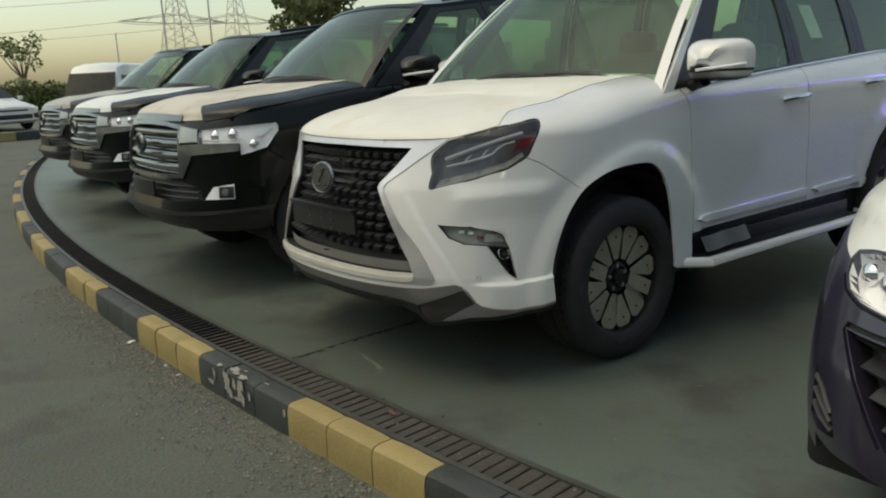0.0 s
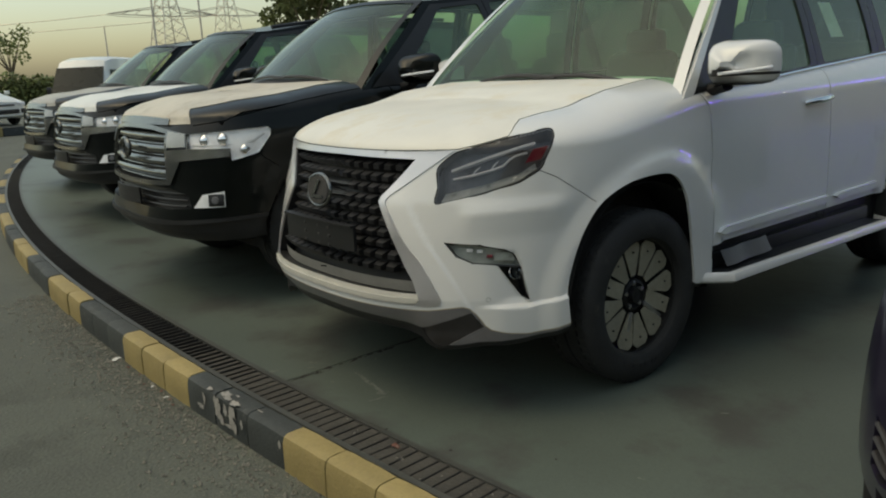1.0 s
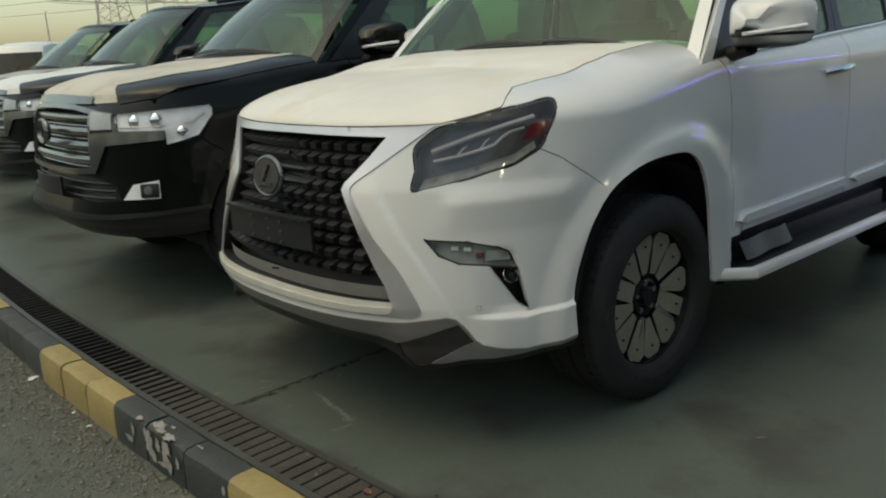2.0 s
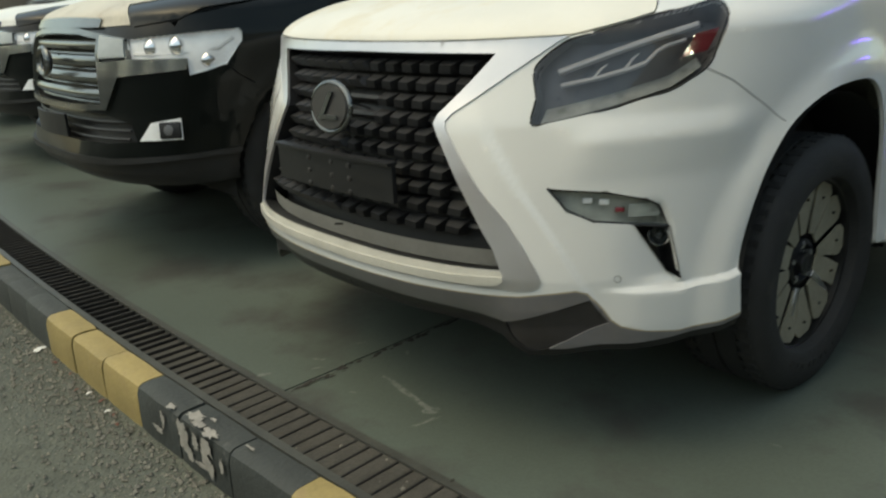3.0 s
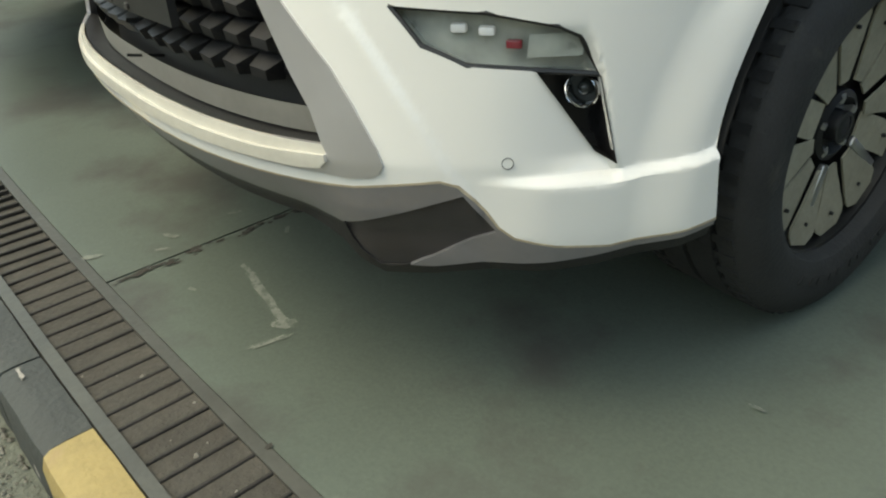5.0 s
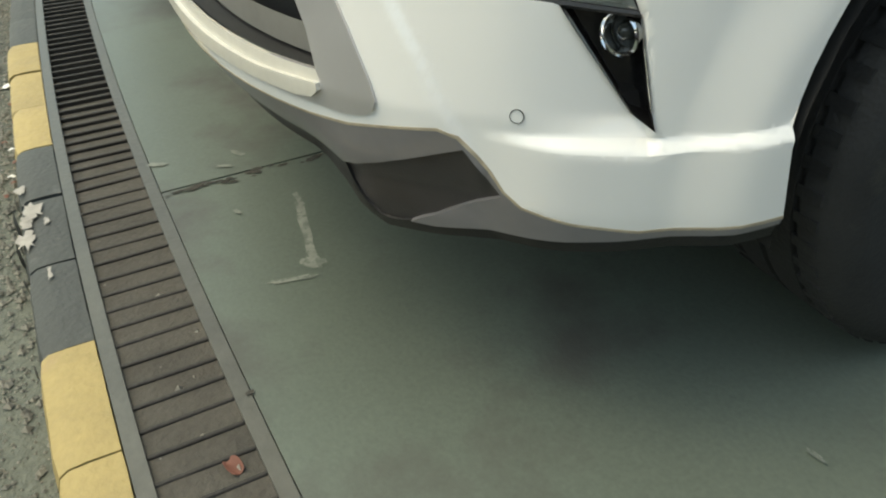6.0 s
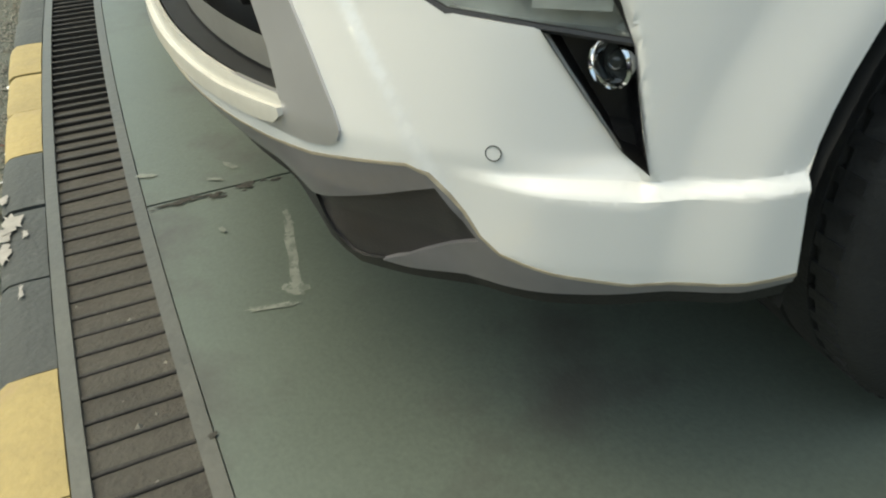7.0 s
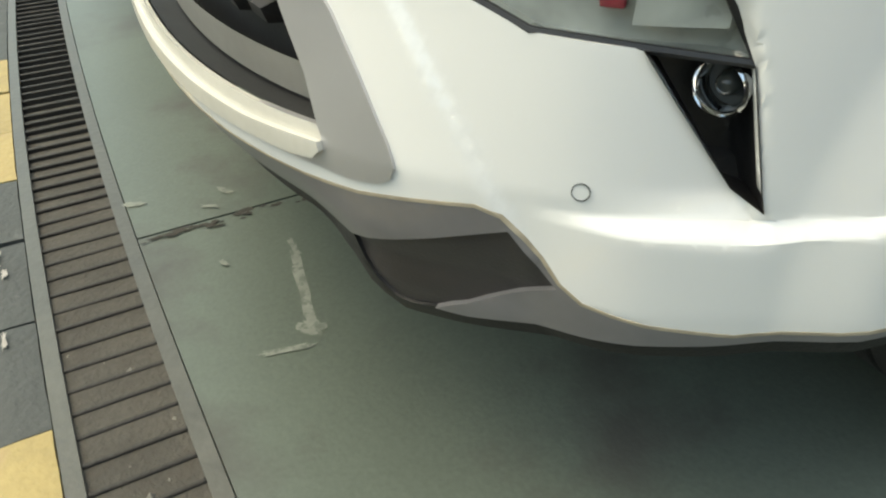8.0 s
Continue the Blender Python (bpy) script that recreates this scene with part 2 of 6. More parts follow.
def grid(f, nu, nv, bm=None, flip=False, thick=0.0):
    """A sheet over the unit square, f(u, v); thick gives it a back."""
    bm = bm or bmesh.new()
    rows = [[bm.verts.new(f(i / nu, j / nv)) for j in range(nv + 1)] for i in range(nu + 1)]
    fs = []
    for i in range(nu):
        for j in range(nv):
            q = [rows[i][j], rows[i + 1][j], rows[i + 1][j + 1], rows[i][j + 1]]
            fs.append(bm.faces.new(q[::-1] if flip else q))
    if thick:
        bm.normal_update()
        bmesh.ops.solidify(bm, geom=fs, thickness=thick)
    return bm


def lathe(profile, n=48, axis="x", bm=None):
    """A turned body: profile of (along, radius) round an axis."""
    bm = bm or bmesh.new()
    rings = []
    for a, r in profile:
        ring = []
        for k in range(n):
            t = 2 * math.pi * k / n
            c, s = r * math.cos(t), r * math.sin(t)
            ring.append(bm.verts.new((a, c, s) if axis == "x" else (c, a, s) if axis == "y" else (c, s, a)))
        rings.append(ring)
    for p, q in zip(rings, rings[1:]):
        for k in range(n):
            bm.faces.new((p[k], p[(k + 1) % n], q[(k + 1) % n], q[k]))
    for (a, r), ring in ((profile[0], rings[0]), (profile[-1], rings[-1])):
        if r < 0.013:
            bm.faces.new(ring)
    bmesh.ops.recalc_face_normals(bm, faces=bm.faces)
    return bm


def tube(path, radius, n=8, bm=None, squash=1.0):
    """A round bar along a path; radius a number or one for each point."""
    bm = bm or bmesh.new()
    path = [Vector(p) for p in path]
    rings = []
    for i, p in enumerate(path):
        d = (path[min(i + 1, len(path) - 1)] - path[max(i - 1, 0)]).normalized()
        up = Vector((0, 0, 1)) if abs(d.z) < 0.95 else Vector((0, 1, 0))
        a = d.cross(up).normalized()
        b = a.cross(d)
        r = radius[i] if isinstance(radius, (list, tuple)) else radius
        rings.append([bm.verts.new(p + a * r * math.cos(2 * math.pi * k / n) + b * r * squash * math.sin(2 * math.pi * k / n)) for k in range(n)])
    for p, q in zip(rings, rings[1:]):
        for k in range(n):
            bm.faces.new((p[k], p[(k + 1) % n], q[(k + 1) % n], q[k]))
    for ring in (rings[0][::-1], rings[-1]):
        bm.faces.new(ring)
    bmesh.ops.recalc_face_normals(bm, faces=bm.faces)
    return bm


def prism(outline, d, f=lambda a, b, c: (a, b, c), bm=None):
    """An outline in a plane, drawn out by d; f lays it into space."""
    bm = bm or bmesh.new()
    lo = [bm.verts.new(f(a, b, 0)) for a, b in outline]
    hi = [bm.verts.new(f(a, b, d)) for a, b in outline]
    bm.faces.new(lo[::-1]), bm.faces.new(hi)
    for k in range(len(lo)):
        q = (k + 1) % len(lo)
        bm.faces.new((lo[k], lo[q], hi[q], hi[k]))
    bmesh.ops.recalc_face_normals(bm, faces=bm.faces)
    return bm


class Skin:
    """A car's skin over (s, v): s runs along the outline from the nose, v upwards and then over the bonnet."""

    def __init__(self, zs, fronts, widths, yc, ne, wheels, swell, lift, rise_y, rise, edge, toe=0.0):
        self.toe = toe
        self.zs, self.fronts, self.widths, self.yc, self.ne = zs, fronts, widths, yc, ne
        self.wheels, self.swell, self.lift, self.rise_y, self.rise, self.edge = wheels, swell, lift, rise_y, rise, edge
        self.zt = zs[-1]
        self.angles = np.linspace(0, math.pi / 2, 400)
        ring = np.array([self.corner(a) for a in self.angles]) * (widths[4], yc - fronts[4])
        self.arc = np.r_[0, np.cumsum(np.hypot(*np.diff(ring, axis=0).T))]
        self.sc = float(self.arc[-1])

    def corner(self, a):
        c, s = math.cos(a), math.sin(a)
        r = (abs(s) ** self.ne + abs(c) ** self.ne) ** (-1 / self.ne)
        return r * s, r * c

    def at(self, s, v):
        side, s = (-1 if s < 0 else 1), abs(s)
        z = min(v, self.zt)
        w, f = float(np.interp(z, self.zs, self.widths)), float(np.interp(z, self.zs, self.fronts))
        ex, ey, back = 1.0, 0.0, max(0.0, s - self.sc)
        if s < self.sc:
            ex, ey = self.corner(float(np.interp(s, self.arc, self.angles)))
        w -= self.toe * max(0.0, back - 0.2)
        y = self.yc - ey * (self.yc - f) + back
        low = self.zs[0]
        z0 = self.zt + self.lift * smooth(0.7, 1.5, y)
        if v <= self.zt:
            swell = sum(self.swell * (1 - smooth(0.485, 0.565, math.hypot(y - yw, z - 0.37))) * smooth(0.2, 0.4, math.hypot(y - yw, z - 0.37)) for yw in self.wheels)
            return Vector((side * ex * (w + swell), y, low + (z - low) * (z0 - low) / (self.zt - low)))
        ph = min(math.pi / 2, (v - self.zt) / 0.15)
        ph = math.pi / 2 if ph > 1.5700 else ph
        e = self.edge[0] + (self.edge[1] - self.edge[0]) * smooth(0.2, 1.1, y)
        u, rise = (v - self.zt) / 0.2356, math.sin(ph)
        q = max(0.0, math.cos(ph)) ** e if ph < 1.5705 else 0.0
        if u > 0.85:
            # the crown closes evenly towards the middle
            q = math.cos(0.85 * 0.2356 / 0.15) ** e * max(0.0, (1 - u) / 0.15)
            rise = math.sqrt(max(0.0, 1 - q ** (2 / e)))
        y = self.yc - q * ey * (self.yc - f) + back
        return Vector((side * q * ex * w, y, z0 + float(np.interp(y, self.rise_y, self.rise)) * rise))

    def normal(self, s, v):
        d = 0.004
        a = self.at(s + d, v) - self.at(s - d, v)
        b = self.at(s, v + d) - self.at(s, v - d)
        n = a.cross(b)
        return n.normalized() if n.length > 1e-12 and v < self.zt + 0.2350 else Vector((0, 0, 1))


GX_SKIN = dict(zs=(0.24, 0.28, 0.31, 0.36, 0.47, 0.60, 0.70, 0.82, 0.92, 1.00), fronts=(0.045, 0.028, 0.022, 0.02, 0.02, 0.05, 0.07, 0.10, 0.14, 0.17),
               widths=(0.905, 0.918, 0.926, 0.930, 0.930, 0.930, 0.930, 0.932, 0.930, 0.925), yc=0.87, ne=2.5, wheels=(0.99, 3.585), swell=0.022,
               lift=0.10, rise_y=(0.1, 0.5, 1.0, 1.5, 3.5), rise=(0.075, 0.125, 0.165, 0.12, 0.24), edge=(0.5, 0.28), toe=0.024)
LC_SKIN = dict(zs=(0.30, 0.36, 0.42, 0.50, 0.62, 0.70, 0.85, 0.95, 1.02, 1.08), fronts=(0.14, 0.08, 0.01, 0.0, 0.03, 0.05, 0.07, 0.09, 0.12, 0.15),
               widths=(0.93, 0.96, 0.975, 0.98, 0.985, 0.985, 0.985, 0.98, 0.97, 0.95), yc=0.80, ne=3.0, wheels=(0.92, 3.77), swell=0.015,
               lift=0.07, rise_y=(0.1, 0.5, 1.0, 1.5), rise=(0.07, 0.12, 0.14, 0.11), edge=(0.5, 0.3))

HATCH_SKIN = dict(zs=(0.16, 0.22, 0.30, 0.38, 0.46, 0.54, 0.62, 0.70, 0.78, 0.84), fronts=(0.16, 0.07, 0.02, 0.0, 0.01, 0.03, 0.07, 0.12, 0.19, 0.26),
                  widths=(0.80, 0.84, 0.86, 0.86, 0.86, 0.86, 0.86, 0.855, 0.84, 0.82), yc=1.0, ne=2.6, wheels=(0.95, 3.5), swell=0.01,
                  lift=0.06, rise_y=(0.1, 0.5, 1.0, 1.5), rise=(0.05, 0.12, 0.16, 0.14), edge=(0.5, 0.3))


def seam(line, w=0.0035):
    """The outline of a thin gap along a line."""
    up, dn = [], []
    for i, (a, b) in enumerate(line):
        p, q = line[max(i - 1, 0)], line[min(i + 1, len(line) - 1)]
        d = Vector((q[0] - p[0], q[1] - p[1])).normalized()
        up.append((a - d.y * w, b + d.x * w)), dn.append((a + d.y * w, b - d.x * w))
    return dn + up[::-1]


def fine_loop(poly, step):
    out = []
    for (a, b), (c, d) in zip(poly, poly[1:] + poly[:1]):
        k = max(1, int(math.hypot(c - a, d - b) / step))
        out += [(a + (c - a) * i / k, b + (d - b) * i / k) for i in range(k)]
    return out


def flow(line, n=6):
    """A smooth line through the points of a rough one."""
    out = []
    for i in range(len(line) - 1):
        p = [Vector(line[min(max(k, 0), len(line) - 1)]) for k in (i - 1, i, i + 1, i + 2)]
        for j in range(n):
            t = j / n
            q = 0.5 * (2 * p[1] + (p[2] - p[0]) * t + (2 * p[0] - 5 * p[1] + 4 * p[2] - p[3]) * t * t + (3 * p[1] - p[0] - 3 * p[2] + p[3]) * t**3)
            out.append((q.x, q.y))
    return out + [tuple(line[-1])]


def rounded(poly, r):
    """An outline with its corners cut twice, so that they read as round."""
    out = []
    n = len(poly)
    for i in range(n):
        p, q, t = Vector(poly[i - 1]), Vector(poly[i]), Vector(poly[(i + 1) % n])
        a, b = (p - q), (t - q)
        ra, rb = min(r, a.length * 0.45), min(r, b.length * 0.45)
        s, e = q + a.normalized() * ra, q + b.normalized() * rb
        for k in range(4):
            u = k / 3
            w = s * (1 - u) ** 2 + q * 2 * u * (1 - u) + e * u * u
            out.append((w.x, w.y))
    return out


def cut_panels(regions, step, grids):
    """Cuts a sheet into regions (name, outline), the first named first, over points of grids (a0, a1, b0, b1, step)."""
    pts, loops = [], []
    for _, poly in regions:
        area = sum(a * d - c * b for (a, b), (c, d) in zip(poly, poly[1:] + poly[:1]))
        loop = fine_loop(poly if area > 0 else poly[::-1], step)
        loops.append(list(range(len(pts), len(pts) + len(loop))))
        pts += loop
    for a0, a1, b0, b1, st, sv in grids:
        finer = [g for g in grids if g[4] < st]
        for i in range(int((a1 - a0) / st) + 1):
            for j in range(int((b1 - b0) / sv) + 1):
                p, q = a0 + i * st + 1e-4 * ((i * 7 + j * 3) % 5), b0 + j * sv + 1e-4 * ((i * 5 + j) % 7)
                if not any(g[0] <= p <= g[1] and g[2] <= q <= g[3] for g in finer):
                    pts.append((p, q))
    vs, _, fs, _, _, of = geometry.delaunay_2d_cdt([Vector(p) for p in pts], [], loops, 1, 1e-5)
    got = {name: [] for name, _ in regions}
    for f, owners in zip(fs, of):
        if owners:
            got[regions[min(owners)][0]].append(f)
    return vs, got


def lay(vs, faces, skin, relief=None, off=0.0, sides=(1, -1), rim=0.012, bm=None, crown=False):
    """Lays a region on the skin, on one or both sides, with its edge turned in by rim."""
    bm = bm or bmesh.new()
    made, ways = {}, []

    def vert(k, sg):
        s, v = vs[k]
        key = (k, sg if abs(s) > 1e-5 else 1)
        if key not in made:
            o = off + (relief(abs(s), v) if relief else 0.0)
            p = skin.at(s, v)
            if o:
                p = p + skin.normal(s, v) * o
            made[key] = bm.verts.new((p.x * sg if abs(s) > 1e-5 else 0.0, p.y, p.z))
            nn = skin.normal(s, v)
            ways.append((made[key].co.copy(), Vector((nn.x * sg, nn.y, nn.z))))
        return made[key]

    for sg in sides:
        for f in faces:
            q = [vert(k, sg) for k in f]
            if len(set(q)) == 3:
                try:
                    bm.faces.new(q if sg > 0 else q[::-1])
                except ValueError:
                    pass
    bmesh.ops.remove_doubles(bm, verts=bm.verts, dist=2e-4)
    bmesh.ops.dissolve_degenerate(bm, dist=1e-5, edges=bm.edges)
    if crown:
        # close the crown along the middle
        bmesh.ops.remove_doubles(bm, verts=[v for v in bm.verts if abs(v.co.x) < 0.012 and v.co.y > 0.5], dist=0.006)
        bmesh.ops.remove_doubles(bm, verts=[v for v in bm.verts if abs(v.co.x) < 0.45 and v.co.y > 0.35], dist=0.016)
        bmesh.ops.dissolve_degenerate(bm, dist=0.002, edges=bm.edges)
    bm.normal_update()
    if rim:
        edges = [e for e in bm.edges if len(e.link_faces) == 1 and not (crown and all(abs(v.co.x) < 0.03 and v.co.y > 0.5 for v in e.verts))]
        tree = kdtree.KDTree(len(ways))
        for i, (co, _) in enumerate(ways):
            tree.insert(co, i)
        tree.balance()
        res = bmesh.ops.extrude_edge_only(bm, edges=edges)
        for v in [g for g in res["geom"] if isinstance(g, bmesh.types.BMVert)]:
            v.co -= ways[tree.find(v.co)[1]][1] * rim
    return bm


# ---- wheels, cabins and other car parts ----
def wheel(parent, x, y, r, side, covered, width=0.26):
    """A wheel: tyre with grooved tread, dark rim, hub, and flat cover plates over the spokes."""
    w = empty("wheel")
    w.parent = parent
    w.matrix_local = pose(x, y, r, 0, 0, 0 if side > 0 else 180)
    h = width / 2
    prof = [(-h * 0.86, r * 0.66), (-h, r * 0.74), (-h * 1.0, r * 0.86), (-h * 0.9, r * 0.955), (-h * 0.8, r * 0.99), (-h * 0.56, r), (-h * 0.55, r * 0.975), (-h * 0.47, r * 0.975), (-h * 0.46, r),
            (-h * 0.05, r), (-h * 0.04, r * 0.975), (h * 0.04, r * 0.975), (h * 0.05, r), (h * 0.46, r), (h * 0.47, r * 0.975), (h * 0.55, r * 0.975), (h * 0.56, r), (h * 0.8, r * 0.99),
            (h * 0.9, r * 0.955), (h * 1.0, r * 0.86), (h * 0.985, r * 0.82), (h * 1.0, r * 0.75), (h * 0.9, r * 0.685), (h * 0.7, r * 0.665), (h * 0.3, r * 0.655)]
    tyre = part("tyre", lathe(prof, 72), RUBBER, w, "black rubber tyre with grooved tread")
    lugs = bmesh.new()
    for k in range(56):
        a = 2 * math.pi * k / 56
        for s in (-1, 1):
            b = box(s * h * 0.62 - 0.018, s * h * 0.62 + 0.022, -0.0085, 0.0085, r * 0.985, r * 1.0)
            b.transform(pose(0, 0, 0, math.degrees(a) + (3 if s > 0 else 0), 0, 0))
            m = bpy.data.meshes.new("lug")
            b.to_mesh(m), b.free(), lugs.from_mesh(m)
            bpy.data.meshes.remove(m)
    part("tread_block", lugs, RUBBER, tyre)["kind"] = "stuff"
    marks = bmesh.new()
    for k in range(9):
        a = 150 + k * 7.5
        b = box(h * 0.985, h * 1.012, -0.011, 0.011, r * 0.755, r * 0.80)
        if k % 2:
            b.transform(pose(0, 0, 0, 2, 0, 0))
        b.transform(pose(0, 0, 0, a, 0, 0))
        m = bpy.data.meshes.new("mark")
        b.to_mesh(m), b.free(), marks.from_mesh(m)
        bpy.data.meshes.remove(m)
    part("sidewall_mark", marks, RUBBER, tyre)["kind"] = "stuff"
    part("rim", lathe([(h * 0.58, r * 0.672), (h * 0.7, r * 0.668), (h * 0.68, r * 0.652), (h * 0.4, r * 0.64), (h * 0.3, r * 0.5), (h * 0.28, r * 0.2), (h * 0.34, r * 0.1), (h * 0.34, 0.002)], 56), RIM, w, "dark alloy rim")
    part("hub", lathe([(h * 0.28, r * 0.19), (h * 0.5, r * 0.185), (h * 0.54, r * 0.15), (h * 0.4, r * 0.13), (h * 0.4, r * 0.085), (h * 0.58, r * 0.08), (h * 0.61, r * 0.05), (h * 0.61, 0.002)], 32), BLACK, w, "black hub with a round cap")
    ring = lathe([(h * 0.58, r * 0.085), (h * 0.615, r * 0.082), (h * 0.615, r * 0.062), (h * 0.58, r * 0.060)], 28)
    part("hub_ring", ring, RIM, w)
    for k in range(5):
        a = 2 * math.pi * (k + 0.3) / 5
        part("wheel_nut", nut(h, r, a), STEEL, w)
    if covered:
        for k in range(12):
            bar = k % 6 == 0
            a0 = 30 * k - 22 + random.uniform(-1.5, 1.5)
            pts = []
            for u in range(11):
                q = u / 10
                rr = r * (0.235 + 0.405 * q)
                ha = 0.245 - 0.075 * (1 - q) ** 2 - random.uniform(0, 0.012)
                if q > 0.8:
                    ha *= math.sqrt(max(0.0, 1 - ((q - 0.8) / 0.2 * 0.86) ** 2))
                if bar:
                    ha = 0.033 / rr
                pts.append((rr, ha))
            lean = 0.05 * (k % 6 - 3)
            outline = [(rr * math.cos(ha + lean * (rr / r - 0.4)), rr * math.sin(ha + lean * (rr / r - 0.4))) for rr, ha in pts] + [(rr * math.cos(-ha + lean * (rr / r - 0.4)), rr * math.sin(-ha + lean * (rr / r - 0.4))) for rr, ha in pts[::-1]]
            b = prism(outline, 0.004, lambda p, q, d: (h * 0.5 + d + 0.02 * (p / r - 0.3) + 0.004 * (k % 2), p, q))
            b.transform(pose(0, 0, 0, a0, 0, 0))
            plate = part("cover_plate", b, COVER, w, "flat khaki protective plate")
            dot = lathe([(h * 0.5 + 0.006, 0.004), (h * 0.5 + 0.0125, 0.0035), (h * 0.5 + 0.013, 0.001)], 8)
            dot.transform(pose(0, 0, 0, a0, 0, 0) @ Matrix.Translation((0.004, r * 0.52, 0)))
            part("clip", dot, BLACK, plate)
        b = box(h * 0.48, h * 0.58, -0.01, 0.01, r * 0.2, r * 0.58, 0.004)
        for k in range(2):
            c = b.copy()
            c.transform(pose(0, 0, 0, (-128, 160)[k], 0, 0))
            part("spoke", c, STEEL, w, "bare alloy spoke")
        b.free()
    else:
        for k in range(6):
            b = box(h * 0.33, h * 0.5, -0.03, 0.03, r * 0.12, r * 0.6, 0.008)
            b.transform(pose(0, 0, 0, 60 * k, 0, 0))
            part("spoke", b, STEEL, w)
    return w


def nut(h, r, a):
    b = lathe([(h * 0.38, 0.012), (h * 0.52, 0.011), (h * 0.54, 0.006)], 6)
    b.transform(Matrix.Translation((0, r * 0.145 * math.cos(a), r * 0.145 * math.sin(a))))
    return b


class Cabin:
    """The side of a cabin over (y, u): u from the belt line to the roof's edge."""

    def __init__(self, base, roof_x, roof_z, bow=0.02):
        self.base, self.roof_x, self.roof_z, self.bow = base, roof_x, roof_z, bow

    def at(self, y, u):
        b = self.base(y)
        rx, rz = self.roof_x(y), self.roof_z(y)
        return Vector((b.x + (rx - b.x) * u + self.bow * math.sin(math.pi * min(1, max(0, u))), b.y, b.z + (rz - b.z) * u))

    def normal(self, y, u):
        a, b = self.at(y + 0.01, u) - self.at(y - 0.01, u), self.at(y, u + 0.01) - self.at(y, u - 0.01)
        return a.cross(b).normalized()


def cabin(thing, base, cfg, paint, glass_mat):
    """Windscreen, roof, pillars and side windows on a car's body."""
    roof_x, roof_z = cfg["roof_x"], cfg["roof_z"]
    cab = Cabin(base, roof_x, roof_z)
    y0, y1, y2, y3 = cfg["pillar"]
    wins = cfg["windows"]
    regions = [("pane_%d" % i, rounded(w, 0.035)) for i, w in enumerate(wins)]
    regions += [("trim_%d" % i, t) for i, t in enumerate(cfg["black"])]
    regions.append(("pillar", [(y0, 0.0), (y3, 0.0), (y2, 1.0), (y1, 1.0)]))
    vs, got = cut_panels(regions, 0.06, [(y0, y3, 0.02, 0.98, 0.12, 0.12)])
    part("side_pillar", lay(vs, got["pillar"], cab, rim=0.02), paint, thing)
    for i in range(len(wins)):
        for sg in (1, -1):
            ob = part("side_window", lay(vs, got["pane_%d" % i], cab, off=-0.006, sides=(sg,), rim=0), glass_mat, thing, "tinted side window glass")
            ob.visible_shadow = False
    for i in range(len(cfg["black"])):
        part("pillar_trim", lay(vs, got["trim_%d" % i], cab, off=0.002, sides=(1,), rim=0.01), BLACK, thing, "black pillar trim")
        part("pillar_trim", lay(vs, got["trim_%d" % i], cab, off=0.002, sides=(-1,), rim=0.01), BLACK, thing, "black pillar trim")
    # windscreen between the two front pillars
    bx, bz, by = base(y0).x - 0.01, base(y0).z, cfg["cowl"]
    tx, tz = roof_x(y1), roof_z(y1)

    def screen(a, u):
        k = 2 * a - 1
        lo = Vector((bx * k, by + (y0 - by) * k * k, bz + 0.055 * (1 - k * k)))
        hi = Vector((tx * k, y1 - 0.10 * (1 - k * k), tz + 0.035 * (1 - k * k)))
        p = lo.lerp(hi, u)
        return p + Vector((0, -0.5, 0.8)) * 0.035 * math.sin(math.pi * u)

    ob = part("windscreen", grid(lambda a, u: screen(0.025 + 0.95 * a, 0.03 + 0.93 * u), 22, 14), DUSTY_SHEEN_GLASS, thing, "slightly dusty windscreen glass with a painted-in pale green reflection")
    ob.visible_shadow = False
    bm = bmesh.new()
    grid(lambda a, u: screen(0.03 * a, u) + Vector((0, -0.004, 0.004)), 3, 14, bm)
    grid(lambda a, u: screen(1 - 0.03 * a, u) + Vector((0, -0.004, 0.004)), 3, 14, bm, flip=True)
    grid(lambda a, u: screen(a, 0.95 + 0.05 * u) + Vector((0, -0.004, 0.004)), 20, 2, bm)
    part("front_pillar", bm, paint, thing)
    part("screen_edge", grid(lambda a, u: screen(0.03 + 0.94 * a, 0.0 + 0.05 * u) + Vector((0, -0.005, 0.006)), 20, 2), BLACK, thing)

    def top(a, u):
        k = 2 * a - 1
        y = y1 + (y2 - y1) * u - 0.10 * (1 - k * k) * (1 - u)
        return Vector((roof_x(y) * k, y, roof_z(y) + (0.035 + 0.03 * math.sin(math.pi * u)) * (1 - k * k)))

    part("roof", grid(top, 20, 16), paint, thing)
    bxr, tyr = base(y3), y2

    def rear(a, u):
        k = 2 * a - 1
        lo = Vector((bxr.x * k, y3 + 0.06 * (1 - k * k), bxr.z))
        hi = Vector((roof_x(tyr) * k, tyr, roof_z(tyr) + 0.035 * (1 - k * k)))
        return lo.lerp(hi, u)

    part("rear_window", grid(rear, 12, 6, flip=True), DARK_GREY, thing)
    # cabin inside
    part("dashboard", grid(lambda a, u: Vector(((2 * a - 1) * bx * 0.95, by + 0.08 + 0.55 * u, bz - 0.05 - 0.10 * u * u)), 10, 6, thick=0.03), BLACK, thing)
    part("cabin_floor", box(-bx * 0.92, bx * 0.92, y0 + 0.1, y3 - 0.1, 0.50, 0.56), UNDER, thing)
    part("roof_lining", grid(lambda a, u: top(a, u) - Vector((0, 0, 0.03)), 8, 8, flip=True), HEADLINING, thing)
